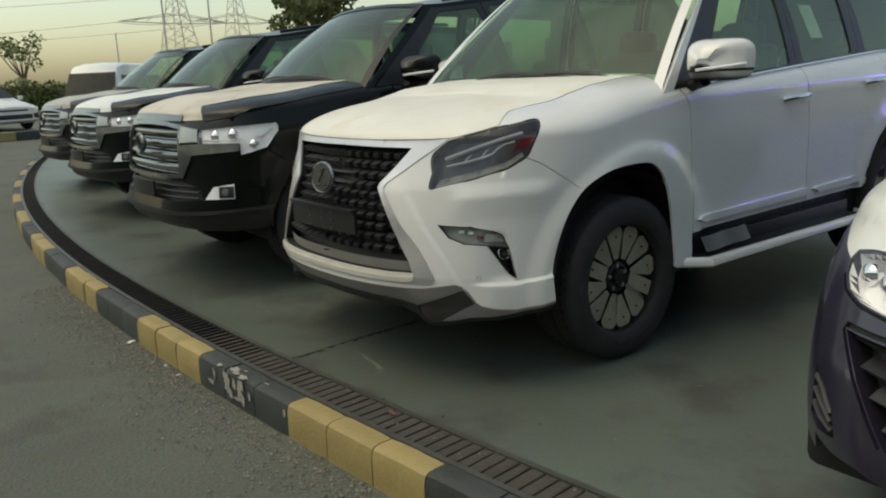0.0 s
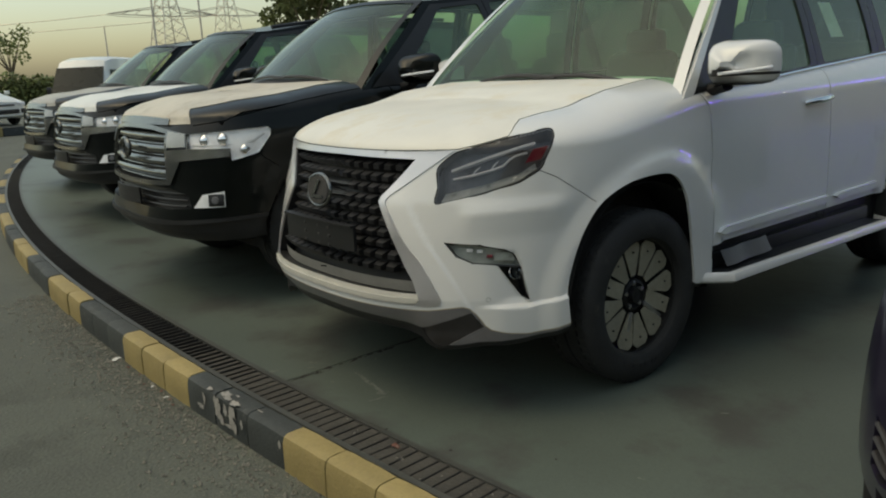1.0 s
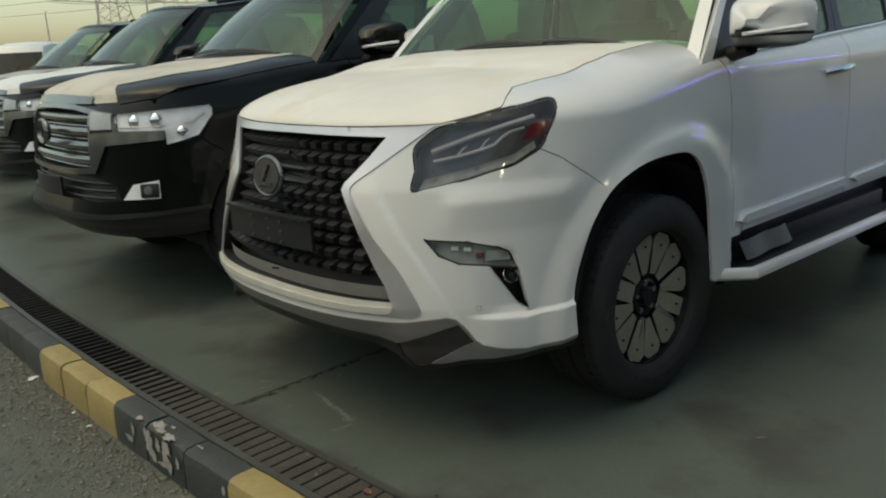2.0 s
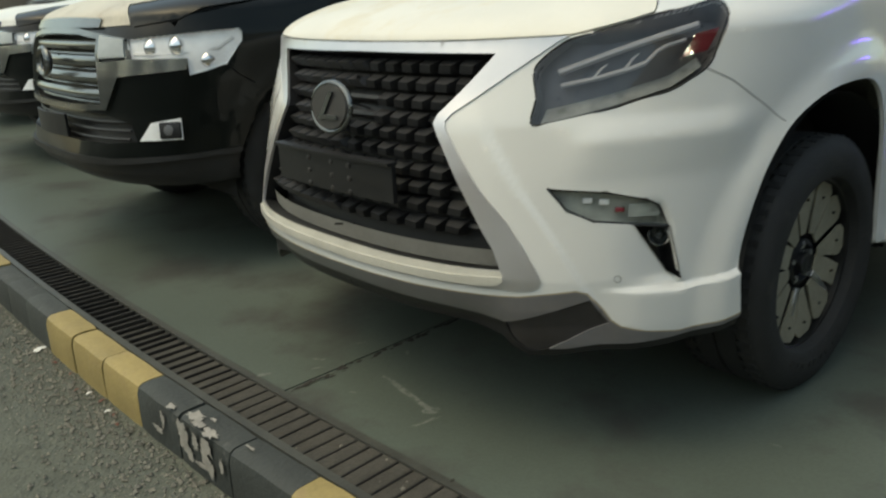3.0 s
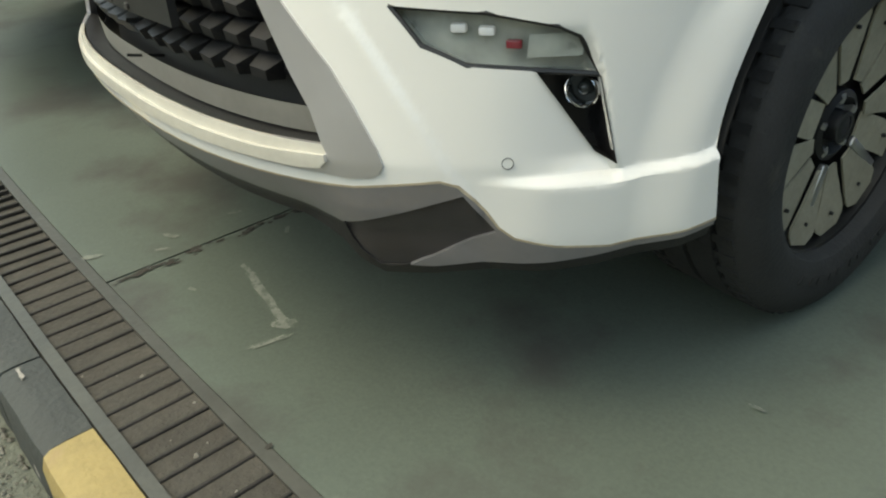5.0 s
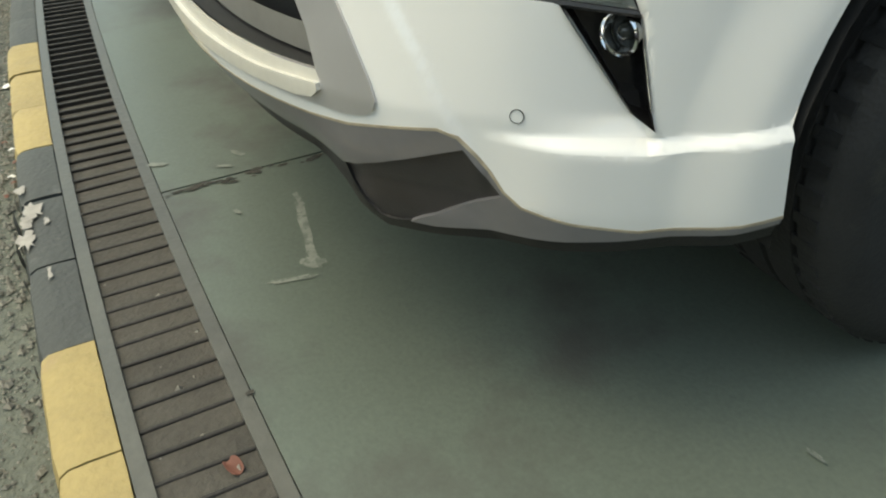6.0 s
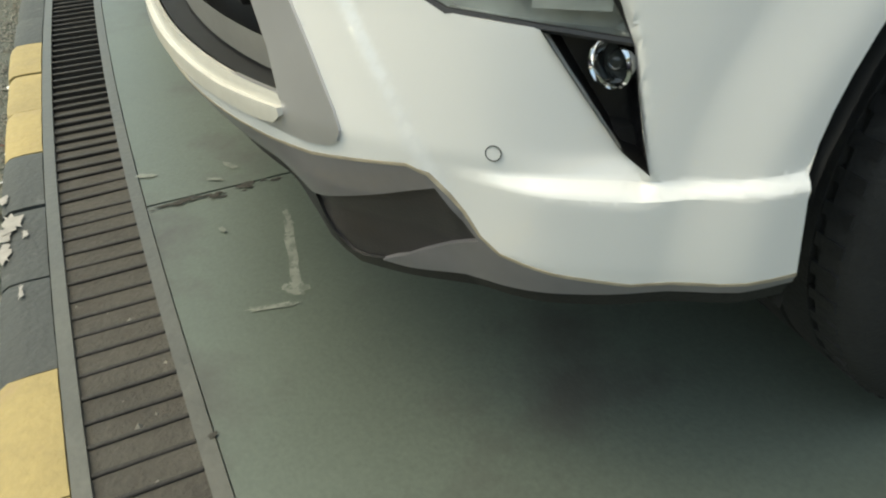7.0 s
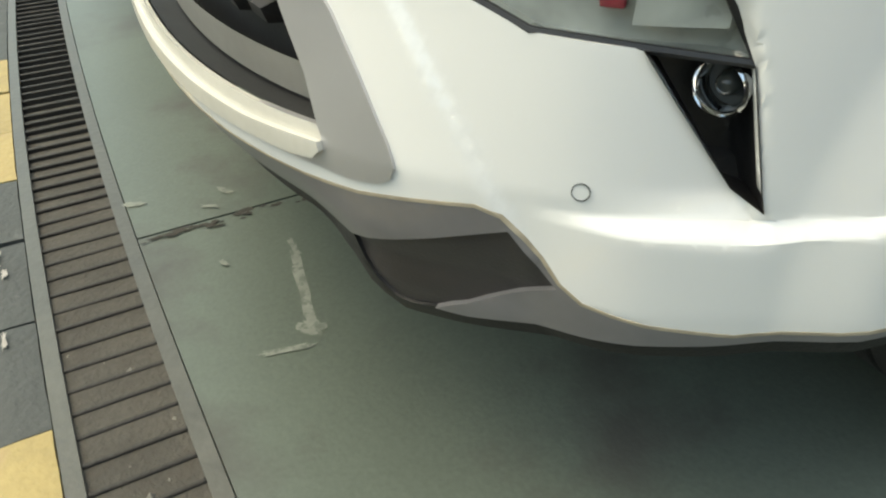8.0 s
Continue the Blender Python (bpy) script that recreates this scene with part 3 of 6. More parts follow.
    for sx in (-0.38, 0.38):
        for sy in cfg["seats"]:
            bm = box(sx - 0.25, sx + 0.25, sy, sy + 0.5, 0.62, 0.80, 0.06)
            b2 = box(sx - 0.24, sx + 0.24, -0.07, 0.07, 0.0, 0.62, 0.055)
            for v in b2.verts:
                v.co = Vector((v.co.x, v.co.y + sy + 0.52 + v.co.z * 0.28, v.co.z + 0.72))
            m = bpy.data.meshes.new("seat_back")
            b2.to_mesh(m), b2.free(), bm.from_mesh(m)
            b3 = box(sx - 0.13, sx + 0.13, sy + 0.66, sy + 0.78, bz + 0.13, bz + 0.34, 0.045)
            b3.to_mesh(m), b3.free(), bm.from_mesh(m)
            bpy.data.meshes.remove(m)
            part("seat", bm, SEAT, thing, "dark leather seat with headrest")
    # wipers
    for k0, k1 in ((0.30, 0.60), (0.52, 0.86)):
        p = [screen(k0 + (k1 - k0) * i / 6, 0.035 + 0.02 * math.sin(i / 6 * 3.14)) + Vector((0, -0.02, 0.018)) for i in range(7)]
        part("wiper", tube(p, [0.006, 0.009, 0.011, 0.012, 0.011, 0.009, 0.006], 6), BLACK, thing, "black windscreen wiper")
    return cab


def mirror(thing, x, y, z, sg, shell, lower):
    """A door mirror on its foot: shell, black base, indicator strip and glass."""
    m = empty("door_mirror")
    m.parent = thing
    m.matrix_local = Matrix.Translation((x * sg, y, z)) @ Matrix.Diagonal((sg, 1, 1, 1))

    def body(scale, z0, z1):
        bm = bmesh.new()
        n = 28
        rings = []
        for j in range(9):
            w = j / 8
            d = math.sin(math.acos(min(1, max(0, 1 - w)))) if w < 1 else 1
            ring = []
            for k in range(n):
                a = 2 * math.pi * k / n
                c, s = math.cos(a), math.sin(a)
                px = 0.125 * abs(c) ** 0.42 * (1 if c > 0 else -1)
                pz = 0.092 * abs(s) ** 0.48 * (1 if s > 0 else -1) * (1 - 0.12 * c)
                ring.append(bm.verts.new((px * (0.12 + 0.88 * d) * scale + 0.01 * w, -0.085 + 0.13 * w + 0.035 * c, min(z1, max(z0, pz * (0.12 + 0.88 * d) * scale)))))
            rings.append(ring)
        for p, q in zip(rings, rings[1:]):
            for k in range(n):
                bm.faces.new((p[k], p[(k + 1) % n], q[(k + 1) % n], q[k]))
        bm.faces.new(rings[0]), bm.faces.new(rings[-1][::-1])
        bmesh.ops.remove_doubles(bm, verts=bm.verts, dist=1e-5)
        bmesh.ops.recalc_face_normals(bm, faces=bm.faces)
        return bm

    part("mirror_shell", body(1.0, -0.035, 0.2), shell, m)
    part("mirror_lower_shell", body(0.985, -0.078, -0.046), lower, m)
    part("mirror_core", body(0.965, -0.060, -0.020), BLACK, m, "dark gap between the two shells")
    part("mirror_base", body(0.95, -0.2, -0.079), BLACK, m)
    foot = tube([(-0.05, 0.0, -0.085), (-0.12, 0.02, -0.10), (-0.19, 0.03, -0.11)], [0.03, 0.032, 0.05], 10, squash=0.8)
    part("mirror_foot", foot, BLACK, m)
    part("indicator", tube([(-0.03, -0.104, -0.036), (0.05, -0.082, -0.03), (0.115, -0.03, -0.022), (0.128, 0.02, -0.018)], 0.007, 8), LAMP_CLEAR, m, "clear indicator strip")
    part("mirror_glass", grid(lambda a, b: Vector((-0.105 + 0.23 * a, 0.047 + 0.02 * a, -0.07 + 0.14 * b)), 2, 2, flip=True), CHROME, m)
    return m


def rear_cap(thing, skin, s_end, v0, v1, paint):
    """The closing rear of a body."""
    def f(a, u):
        k = 2 * a - 1
        p = skin.at(s_end, v0 + (v1 - v0) * u)
        return Vector((p.x * k, p.y + 0.08 * (1 - k * k), p.z))
    part("tailgate", grid(f, 14, 8, flip=True), paint, thing)


# ---- the white sport utility car ----
def gx_crease(s):
    return float(np.interp(s, (0.80, 0.98, 1.06, 1.112, 1.2), (0.453, 0.450, 0.460, 0.470, 0.486)))


def gx_fold(s):
    """The height at which the bumper's painted face turns under."""
    return float(np.interp(s, (0.0, 0.40, 0.53, 0.61, 0.67, 0.74, 0.765, 0.786, 0.802, 0.820, 0.842, 0.90, 0.978, 1.06, 1.13),
                           (0.424, 0.426, 0.427, 0.430, 0.439, 0.449, 0.442, 0.420, 0.402, 0.376, 0.360, 0.348, 0.340, 0.351, 0.364)))


def gx_relief(s, v):
    """The skirt's step, the proud wings beside the grille, the step over the fog lamp and the turned-under foot."""
    o = 0.015 * smooth(0.78, 0.90, s) * smooth(-0.003, 0.012, gx_crease(s) - v) * (1 - smooth(1.15, 1.3, s))
    sd = float(np.interp(v, (0.40, 0.438, 0.463, 0.531, 0.607, 0.68, 0.789, 0.84), (0.80, 0.777, 0.760, 0.711, 0.649, 0.585, 0.50, 0.47)))
    o += 0.007 * smooth(-0.004, 0.014, sd - s) * smooth(0.34, 0.40, v) * (1 - smooth(0.78, 0.90, v))
    d = min(0.09, max(0.0, gx_fold(s) - v))
    o -= (0.55 - 0.41 * smooth(0.46, 0.62, s)) * d * (1 - smooth(1.13, 1.20, s))
    vc = float(np.interp(s, (0.68, 1.10), (0.780, 0.800)))
    o += 0.013 * max(0.0, 1 - abs(v - vc) / (0.05 if v > vc else 0.09)) * smooth(0.66, 0.76, s) * (1 - smooth(1.05, 1.18, s))
    # hollow that runs from the fog lamp to the skirt
    se = float(np.interp(v, (0.43, 0.465, 0.588, 0.65), (1.0, 0.986, 0.952, 0.925)))
    o -= 0.022 * smooth(0.0, 0.015, se - s) * smooth(0.17, 0.0, se - s) * smooth(0.43, 0.48, v) * (1 - smooth(0.60, 0.66, v))
    return o


def white_suv():
    g = empty("suv", pose(0.05, -0.021, 0, 0, 0, 1.5))
    tagged(g, "white pearl sport utility car with dusty bonnet and dark mesh grille", "car", kind="thing")
    sk = Skin(**GX_SKIN)
    belt = [(1.94, 1.060), (2.09, 1.071), (2.99, 1.100), (3.94, 1.118), (5.30, 1.125)]
    arch = [(1.117, 0.450), (1.132, 0.563), (1.184, 0.695), (1.282, 0.797), (1.437, 0.842), (1.628, 0.829), (1.725, 0.792), (1.790, 0.722), (1.834, 0.613), (1.866, 0.480), (1.884, 0.375)]
    arch = flow(arch, 4)
    rear_arch = [(4.175 + 0.44 * math.cos(a), 0.37 + 0.44 * math.sin(a)) for a in np.linspace(0, math.pi, 15)]
    grille = [(0, 0.976), (0.155, 0.975), (0.471, 0.974), (0.41, 0.905), (0.345, 0.835), (0.338, 0.815), (0.350, 0.795), (0.455, 0.650), (0.500, 0.586), (0.540, 0.536), (0.563, 0.490), (0.45, 0.488), (0.249, 0.489), (0, 0.490)]
    frame_out = [(0, 1.000), (0.292, 1.003), (0.648, 1.016), (0.51, 0.925), (0.385, 0.838), (0.372, 0.820), (0.377, 0.803), (0.485, 0.676), (0.570, 0.597), (0.608, 0.550), (0.650, 0.490), (0.660, 0.470), (0.655, 0.458), (0.638, 0.449), (0.606, 0.445), (0.565, 0.447), (0.40, 0.447), (0, 0.447)]
    bar = [(0, 0.490), (0.249, 0.489), (0.45, 0.488), (0.563, 0.489), (0.569, 0.481), (0.571, 0.475), (0.45, 0.471), (0, 0.472)]
    bar_low = [(0, 0.472), (0.45, 0.471), (0.571, 0.475), (0.574, 0.468), (0.562, 0.458), (0.53, 0.454), (0.40, 0.453), (0, 0.453)]
    lamp = [(0.570, 0.944), (0.600, 0.974), (0.648, 1.006), (0.76, 1.040), (0.862, 1.065), (1.045, 1.089), (1.066, 1.083), (1.062, 1.068), (0.990, 0.933), (0.905, 0.889), (0.766, 0.854), (0.586, 0.815), (0.592, 0.878), (0.578, 0.912)]
    lamp = rounded(lamp, 0.022)
    fog = [(0.649, 0.681), (0.784, 0.674), (0.880, 0.655), (0.912, 0.640), (0.930, 0.615), (0.946, 0.587), (0.860, 0.596), (0.764, 0.606), (0.699, 0.631)]
    pocket = [(0.858, 0.596), (0.946, 0.587), (0.952, 0.568), (0.985, 0.463), (0.958, 0.478)]
    bonnet = [(0, 1.004), (0.292, 1.007), (0.651, 1.020), (0.74, 1.042), (0.862, 1.070), (0.905, 1.105), (0.960, 1.135), (1.10, 1.152), (1.457, 1.175), (1.98, 1.185), (1.97, 1.205), (1.90, 1.2356), (0, 1.2356)]
    gaps = [seam([(0, 1.002), (0.292, 1.005), (0.651, 1.018), (0.74, 1.040), (0.862, 1.068)]), seam([(0.862, 1.068), (0.905, 1.105), (0.960, 1.135), (1.10, 1.152), (1.457, 1.175), (1.95, 1.185)], 0.0016),
            seam([(0.985, 0.930), (1.06, 0.902), (1.125, 0.867), (1.195, 0.83), (1.25, 0.795)], 0.0014), seam([(1.95, 1.06), (1.992, 0.984), (2.010, 0.838), (2.006, 0.70), (1.998, 0.42)]),
            seam([(3.06, 1.099), (3.066, 1.0), (3.072, 0.92), (3.082, 0.75), (3.084, 0.42)]), seam([(4.02, 1.117), (4.02, 0.95), (3.99, 0.85), (3.95, 0.80)])]
    regions = [("arch", arch + [(1.888, 0.20), (1.10, 0.20), (1.125, 0.363)]), ("arch", rear_arch + [(3.735, 0.2), (4.615, 0.2)]), ("pocket", pocket), ("fog", fog), ("lamp", lamp)]
    ridge = [("bumper", seam([(q, gx_crease(q) - 0.005) for q in (0.79, 0.83, 0.88, 0.93, 0.98, 1.02, 1.06, 1.10, 1.118)], 0.0065))]
    regions += [("seam%d" % i, p) for i, p in enumerate(gaps)]
    regions += [("grille", grille), ("bar", bar), ("bar_low", bar_low), ("frame", frame_out), ("bonnet", bonnet)]
    fold = [(q, gx_fold(q)) for q in (0, 0.2, 0.4, 0.47, 0.53, 0.57, 0.61, 0.64, 0.67, 0.705, 0.74, 0.753, 0.765, 0.776, 0.786, 0.802, 0.82, 0.842, 0.87, 0.90, 0.94, 0.978, 1.02, 1.06, 1.10, 1.128)]
    notch = [(0.566, 0.352), (0.60, 0.364), (0.64, 0.378), (0.728, 0.411), (0.771, 0.427), (0.786, 0.407), (0.800, 0.388), (0.817, 0.368), (0.74, 0.326), (0.680, 0.288), (0.645, 0.276), (0.625, 0.278), (0.598, 0.300), (0.580, 0.322)]
    skirt = [(0.680, 0.288), (0.72, 0.290), (0.835, 0.312), (0.956, 0.324), (1.077, 0.342), (1.129, 0.355)]
    regions += [("recess", notch), ("edge", seam(fold, 0.0020)),
                ("foot", fold + skirt[::-1] + [(0.60, 0.310), (0.566, 0.352), (0.50, 0.362), (0.40, 0.370), (0, 0.378)]),
                ("valance", [(0, 0.378), (0.40, 0.370), (0.50, 0.362), (0.566, 0.352), (0.580, 0.322), (0.598, 0.300), (0.625, 0.278), (0.645, 0.276), (0.680, 0.288)] + skirt[1:] + [(1.129, 0.336), (1.077, 0.323), (0.956, 0.305), (0.835, 0.293), (0.72, 0.270), (0.63, 0.258), (0.585, 0.285), (0.555, 0.312), (0.45, 0.326), (0, 0.330)])] + ridge + [
                ("bumper", fold + arch[:13] + [(1.25, 0.797), (1.125, 0.867), (0.998, 0.925), (0.9, 1.0), (0.66, 1.03), (0, 1.01)]),
                ("fender", [(0.85, 0.80), (1.25, 0.70), (1.90, 0.34), (1.998, 0.36), (2.006, 0.70), (2.010, 0.838), (1.992, 0.984), (1.95, 1.06), (1.99, 1.13), (1.99, 1.19), (1.457, 1.18), (0.9, 1.14), (0.80, 1.07)]),
                ("front_door", [(1.998, 0.47), (3.084, 0.47), (3.082, 0.75), (3.072, 0.92), (3.066, 1.0), (3.06, 1.101), (2.09, 1.071), (1.95, 1.06), (1.992, 0.984), (2.010, 0.838), (2.006, 0.70)]),
                ("rear_door", [(3.084, 0.47), (3.72, 0.47), (3.80, 0.62), (3.95, 0.80), (3.99, 0.85), (4.02, 0.95), (4.02, 1.118), (3.06, 1.101), (3.066, 1.0), (3.072, 0.92), (3.082, 0.75)]),
                ("sill", [(1.89, 0.30), (3.76, 0.30), (3.76, 0.48), (1.89, 0.48)]),
                ("quarter", [(3.70, 0.34), (5.34, 0.34), (5.30, 1.125), (3.94, 1.118), (4.02, 1.118), (4.02, 0.95), (3.99, 0.85), (3.95, 0.80), (3.80, 0.62)])]
    vs, got = cut_panels(regions, 0.018, [(0.0, 1.20, 0.235, 0.95, 0.013, 0.013), (0.45, 1.13, 0.345, 0.66, 0.0062, 0.0062), (1.20, 1.95, 0.34, 0.99, 0.025, 0.025), (0.0, 1.2, 0.955, 0.999, 0.02, 0.014), (1.95, 5.3, 0.30, 0.99, 0.06, 0.04), (0.012, 2.0, 1.0, 1.235, 0.03, 0.0115), (2.0, 5.3, 1.01, 1.12, 0.06, 0.012)])
    up = lambda **k: dict(skin=sk, relief=gx_relief, **k)
    part("front_bumper", lay(vs, got["bumper"], **up()), WHITE, g)
    part("front_valance", lay(vs, got["valance"], **up(off=-0.003, rim=0.05)), BLACK, g, "thin black plastic lip under the bumper")
    part("bumper_foot", lay(vs, got["foot"], **up()), GREY_PAINT, g, "satin grey lower part of the bumper")
    part("paint_edge", lay(vs, got["edge"], **up(off=0.0006, rim=0.006)), TAN_EDGE, g, "thin tan line of dust along the paint edge")
    part("bonnet", lay(vs, got["bonnet"], **up(crown=True)), WHITE_DUSTY, g, "white bonnet under a coat of dust")
    part("panel_gap", lay(vs, got["seam0"], **up(off=-0.010, rim=0)), SEAL, g)
    for sg in (1, -1):
        part("bumper_recess", lay(vs, got["recess"], **up(sides=(sg,), off=-0.007, rim=0)), DARK_GREY, g, "dark plastic recess at the bumper corner")
        for i in range(1, len(gaps)):
            part("panel_gap", lay(vs, got["seam%d" % i], **up(sides=(sg,), off=-0.010, rim=0)), SEAL, g)
        part("front_fender", lay(vs, got["fender"], **up(sides=(sg,))), WHITE, g)
        for nm, key, hy in (("front_door", "front_door", 2.33), ("rear_door", "rear_door", 3.257)):
            d = part(nm, lay(vs, got[key], **up(sides=(sg,))), WHITE, g)
            p = sk.at(1.457 + hy - 0.87, 0.968 if key == "front_door" else 1.006)
            p = Vector((p.x * sg, p.y, p.z))
            part("door_handle", tube([p + Vector((sg * 0.004, -0.115, -0.012)), p + Vector((sg * 0.030, -0.08, -0.004)), p + Vector((sg * 0.036, 0, 0.0)), p + Vector((sg * 0.030, 0.085, 0.006)), p + Vector((sg * 0.004, 0.115, 0.008))],
                                     [0.013, 0.017, 0.018, 0.017, 0.013], 10, squash=0.9), CHROME, d, "chrome door handle")
            part("door_moulding", lay(*cut_moulding(sk, key), skin=sk, off=0.020, sides=(sg,), rim=0.020), WHITE, d, "white strip along the foot of the door")
        part("rear_quarter", lay(vs, got["quarter"], **up(sides=(sg,))), WHITE, g)
        part("sill", lay(vs, got["sill"], **up(sides=(sg,), off=-0.045)), BLACK, g)
        rb = empty("running_board")
        rb.parent = g
        part("tread", box(min(sg * 0.85, sg * 1.005), max(sg * 0.85, sg * 1.005), 1.45, 2.95, 0.362, 0.382, 0.006), BLACK, rb, "ribbed black step tread")
        part("board_edge", board_edge(sg), WHITE, rb, "white outer edge of the step")
        part("step_back", box(min(sg * 0.84, sg * 0.90), max(sg * 0.84, sg * 0.90), 1.42, 2.97, 0.30, 0.45, 0.01), BLACK, rb)
        if sg > 0:
            part("peeling_film", grid(lambda a, b: Vector((0.925 + 0.035 * b + 0.006 * math.sin(a * 9), 1.50 + 0.36 * a, 0.462 - 0.066 * b + 0.01 * a * a)), 10, 4, thick=0.003), FLAP_GREY, rb, "loose flap of pale protective film")
        # lamps
        h = empty("headlight")
        h.parent = g
        part("housing", lay(vs, got["lamp"], **up(sides=(sg,), off=-0.055, rim=-0.05)), LAMP_HOUSING, h, "dark headlight housing")
        ln = part("lens", lay(vs, got["lamp"], **up(sides=(sg,), off=0.0, rim=0)), LENS, h, "smoky clear headlight lens")
        ln.visible_shadow = False
        for line, rad in (([(0.628, 0.936), (0.76, 0.978), (0.88, 1.016), (0.970, 1.045)], 0.010), ([(0.640, 0.908), (0.72, 0.922), (0.80, 0.940), (0.835, 0.951)], 0.007), ([(0.835, 0.951), (0.858, 0.973), (0.882, 0.985), (0.93, 0.995)], 0.006)):
            pts = [sk.at(a, b) - sk.normal(a, b) * 0.022 for a, b in line]
            part("light_strip", tube([Vector((p.x * sg, p.y, p.z)) for p in pts], rad, 8, squash=0.8), LIGHT_STRIP, h, "pale unlit light strip")
        for line, rad in (([(0.712, 0.923), (0.730, 0.944), (0.742, 0.952)], 0.005), ([(0.785, 0.938), (0.802, 0.962), (0.815, 0.972)], 0.005)):
            pts = [sk.at(a, b) - sk.normal(a, b) * 0.026 for a, b in line]
            part("light_blade", tube([Vector((p.x * sg, p.y, p.z)) for p in pts], [rad, rad, 0.002], 6, squash=0.6), LIGHT_STRIP, h)
        lo = [(0.610, 0.824), (0.766, 0.860), (0.905, 0.897), (0.975, 0.936)]
        band = lambda a, b: (lambda q: Vector((q.x * sg, q.y, q.z)))((lambda s_, v_: sk.at(s_, v_) - sk.normal(s_, v_) * (0.012 + 0.03 * b))(float(np.interp(a * 3, (0, 1, 2, 3), [u for u, _ in lo])), float(np.interp(a * 3, (0, 1, 2, 3), [u for _, u in lo])) + 0.036 * b * (1 - 0.4 * a)))
        part("lower_band", grid(band, 18, 3), FOG_INNER, h, "grey band along the foot of the headlight")
        part("lens_seal", tube([(lambda q: Vector((q.x * sg, q.y, q.z)))(sk.at(a, b) + sk.normal(a, b) * (gx_relief(a, b) - 0.001)) for a, b in lamp + lamp[:1]], 0.0026, 6), SEAL, h)
        bm = bmesh.new()
        grid(lambda a, b: (lambda q: Vector((q.x * sg, q.y, q.z)))(sk.at(0.925 + 0.065 * a + 0.030 * b, 0.958 + 0.050 * b + 0.012 * a) - sk.normal(0.96, 0.985) * 0.016), 4, 4, bm)
        part("side_marker", bm, RED_LENS, h, "red side marker inside the headlight")
        # fog lamp and pocket
        f = empty("fog_lamp")
        f.parent = g
        part("pocket", lay(vs, got["pocket"], **up(sides=(sg,), off=-0.045, rim=-0.05)), BLACK, f, "black pocket round the fog lamp")
        part("fog_housing", lay(vs, got["fog"], **up(sides=(sg,), off=-0.030, rim=-0.028)), FOG_INNER, f)
        lz = part("fog_lens", lay(vs, got["fog"], **up(sides=(sg,), off=-0.004, rim=0)), LENS_CLEAR, f, "long clear fog lamp lens")
        lz.visible_shadow = False
        for k, (a, b, m2) in enumerate(((0.745, 0.652, LAMP_CLEAR), (0.785, 0.648, LAMP_CLEAR), (0.825, 0.630, RED_LENS))):
            p = sk.at(a, b) - sk.normal(a, b) * 0.024
            bb = box(-0.011, 0.011, -0.006, 0.006, -0.006, 0.006, 0.003)
            bb.transform(Matrix.Translation((p.x * sg, p.y, p.z)) @ pose(0, 0, 0, 0, 0, 38 * sg))
            part("fog_element", bb, m2, f)
        part("fog_frame", tube([(lambda q: Vector((q.x * sg, q.y, q.z)))(sk.at(a, b) + sk.normal(a, b) * (gx_relief(a, b) - 0.003)) for a, b in fog + fog[:1]], 0.0042, 6), BLACK, f, "black frame round the lens")
        bm = bmesh.new()
        grid(lambda a, b: (lambda q: Vector((q.x * sg, q.y, q.z)))(sk.at(0.845 + 0.075 * a, 0.612 + 0.03 * b) - sk.normal(0.88, 0.62) * 0.018), 6, 3, bm)
        part("reflector_panel", bm, FOG_INNER, f)
        p = sk.at(0.931, 0.562) - sk.normal(0.931, 0.562) * 0.030
        for nm, prof, m2 in (("fog_ring", [(-0.012, 0.029), (0.004, 0.031), (0.008, 0.028), (0.002, 0.024), (-0.014, 0.023)], CHROME), ("fog_bulb", [(-0.016, 0.023), (-0.018, 0.014), (-0.008, 0.012), (-0.002, 0.008), (0.0, 0.002)], DARK_GLASS_WALL)):
            bb = lathe(prof, 28, "y")
            bb.transform(Matrix.Translation((p.x * sg, p.y, p.z)) @ pose(0, 0, 0, 0, 0, 180 + 20 * sg) @ Matrix.Scale(0.82, 4))
            part(nm, bb, m2, f)
        q, nn = sk.at(0.833, 0.474), sk.normal(0.833, 0.474)
        bb = bmesh.new()
        lathe([(-0.002, 0.0084), (0.0010, 0.0084), (0.0010, 0.0076), (-0.002, 0.0076)], 26, "y", bb)
        bb.transform(Matrix.Translation((q.x * sg, q.y, q.z)) @ Vector((nn.x * sg, nn.y, nn.z)).to_track_quat("Y", "Z").to_matrix().to_4x4() @ Matrix.Translation((0, gx_relief(0.833, 0.474), 0)))
        part("parking_sensor", bb, DULL_CHROME, g, "small round parking sensor")
        q, nn = sk.at(0.80, 0.80), sk.normal(0.80, 0.80)
        bb = box(-0.036, 0.036, -0.003, 0.0004, -0.010, 0.010, 0.0002)
        bb.transform(Matrix.Translation((q.x * sg, q.y, q.z)) @ Vector((nn.x * sg, nn.y, nn.z)).to_track_quat("Y", "Z").to_matrix().to_4x4() @ pose(0, 0, 0, 0, 4 * sg, 0))
        part("washer_cover", bb, WHITE, g)
        part("arch_liner", liner(sg, 0.975), UNDER, g)
        part("arch_liner", liner(sg, 3.585), UNDER, g)
        mirror(g, 1.03 if sg > 0 else 0.96, 1.43 if sg > 0 else 1.55, 1.262, sg, WHITE, WHITE)
        wheel(g, 0.797 * sg, 0.988, 0.358, sg, True)
        wheel(g, 0.745 * sg, 3.585, 0.360, sg, True)
    # grille
    gr = empty("grille")
    gr.parent = g
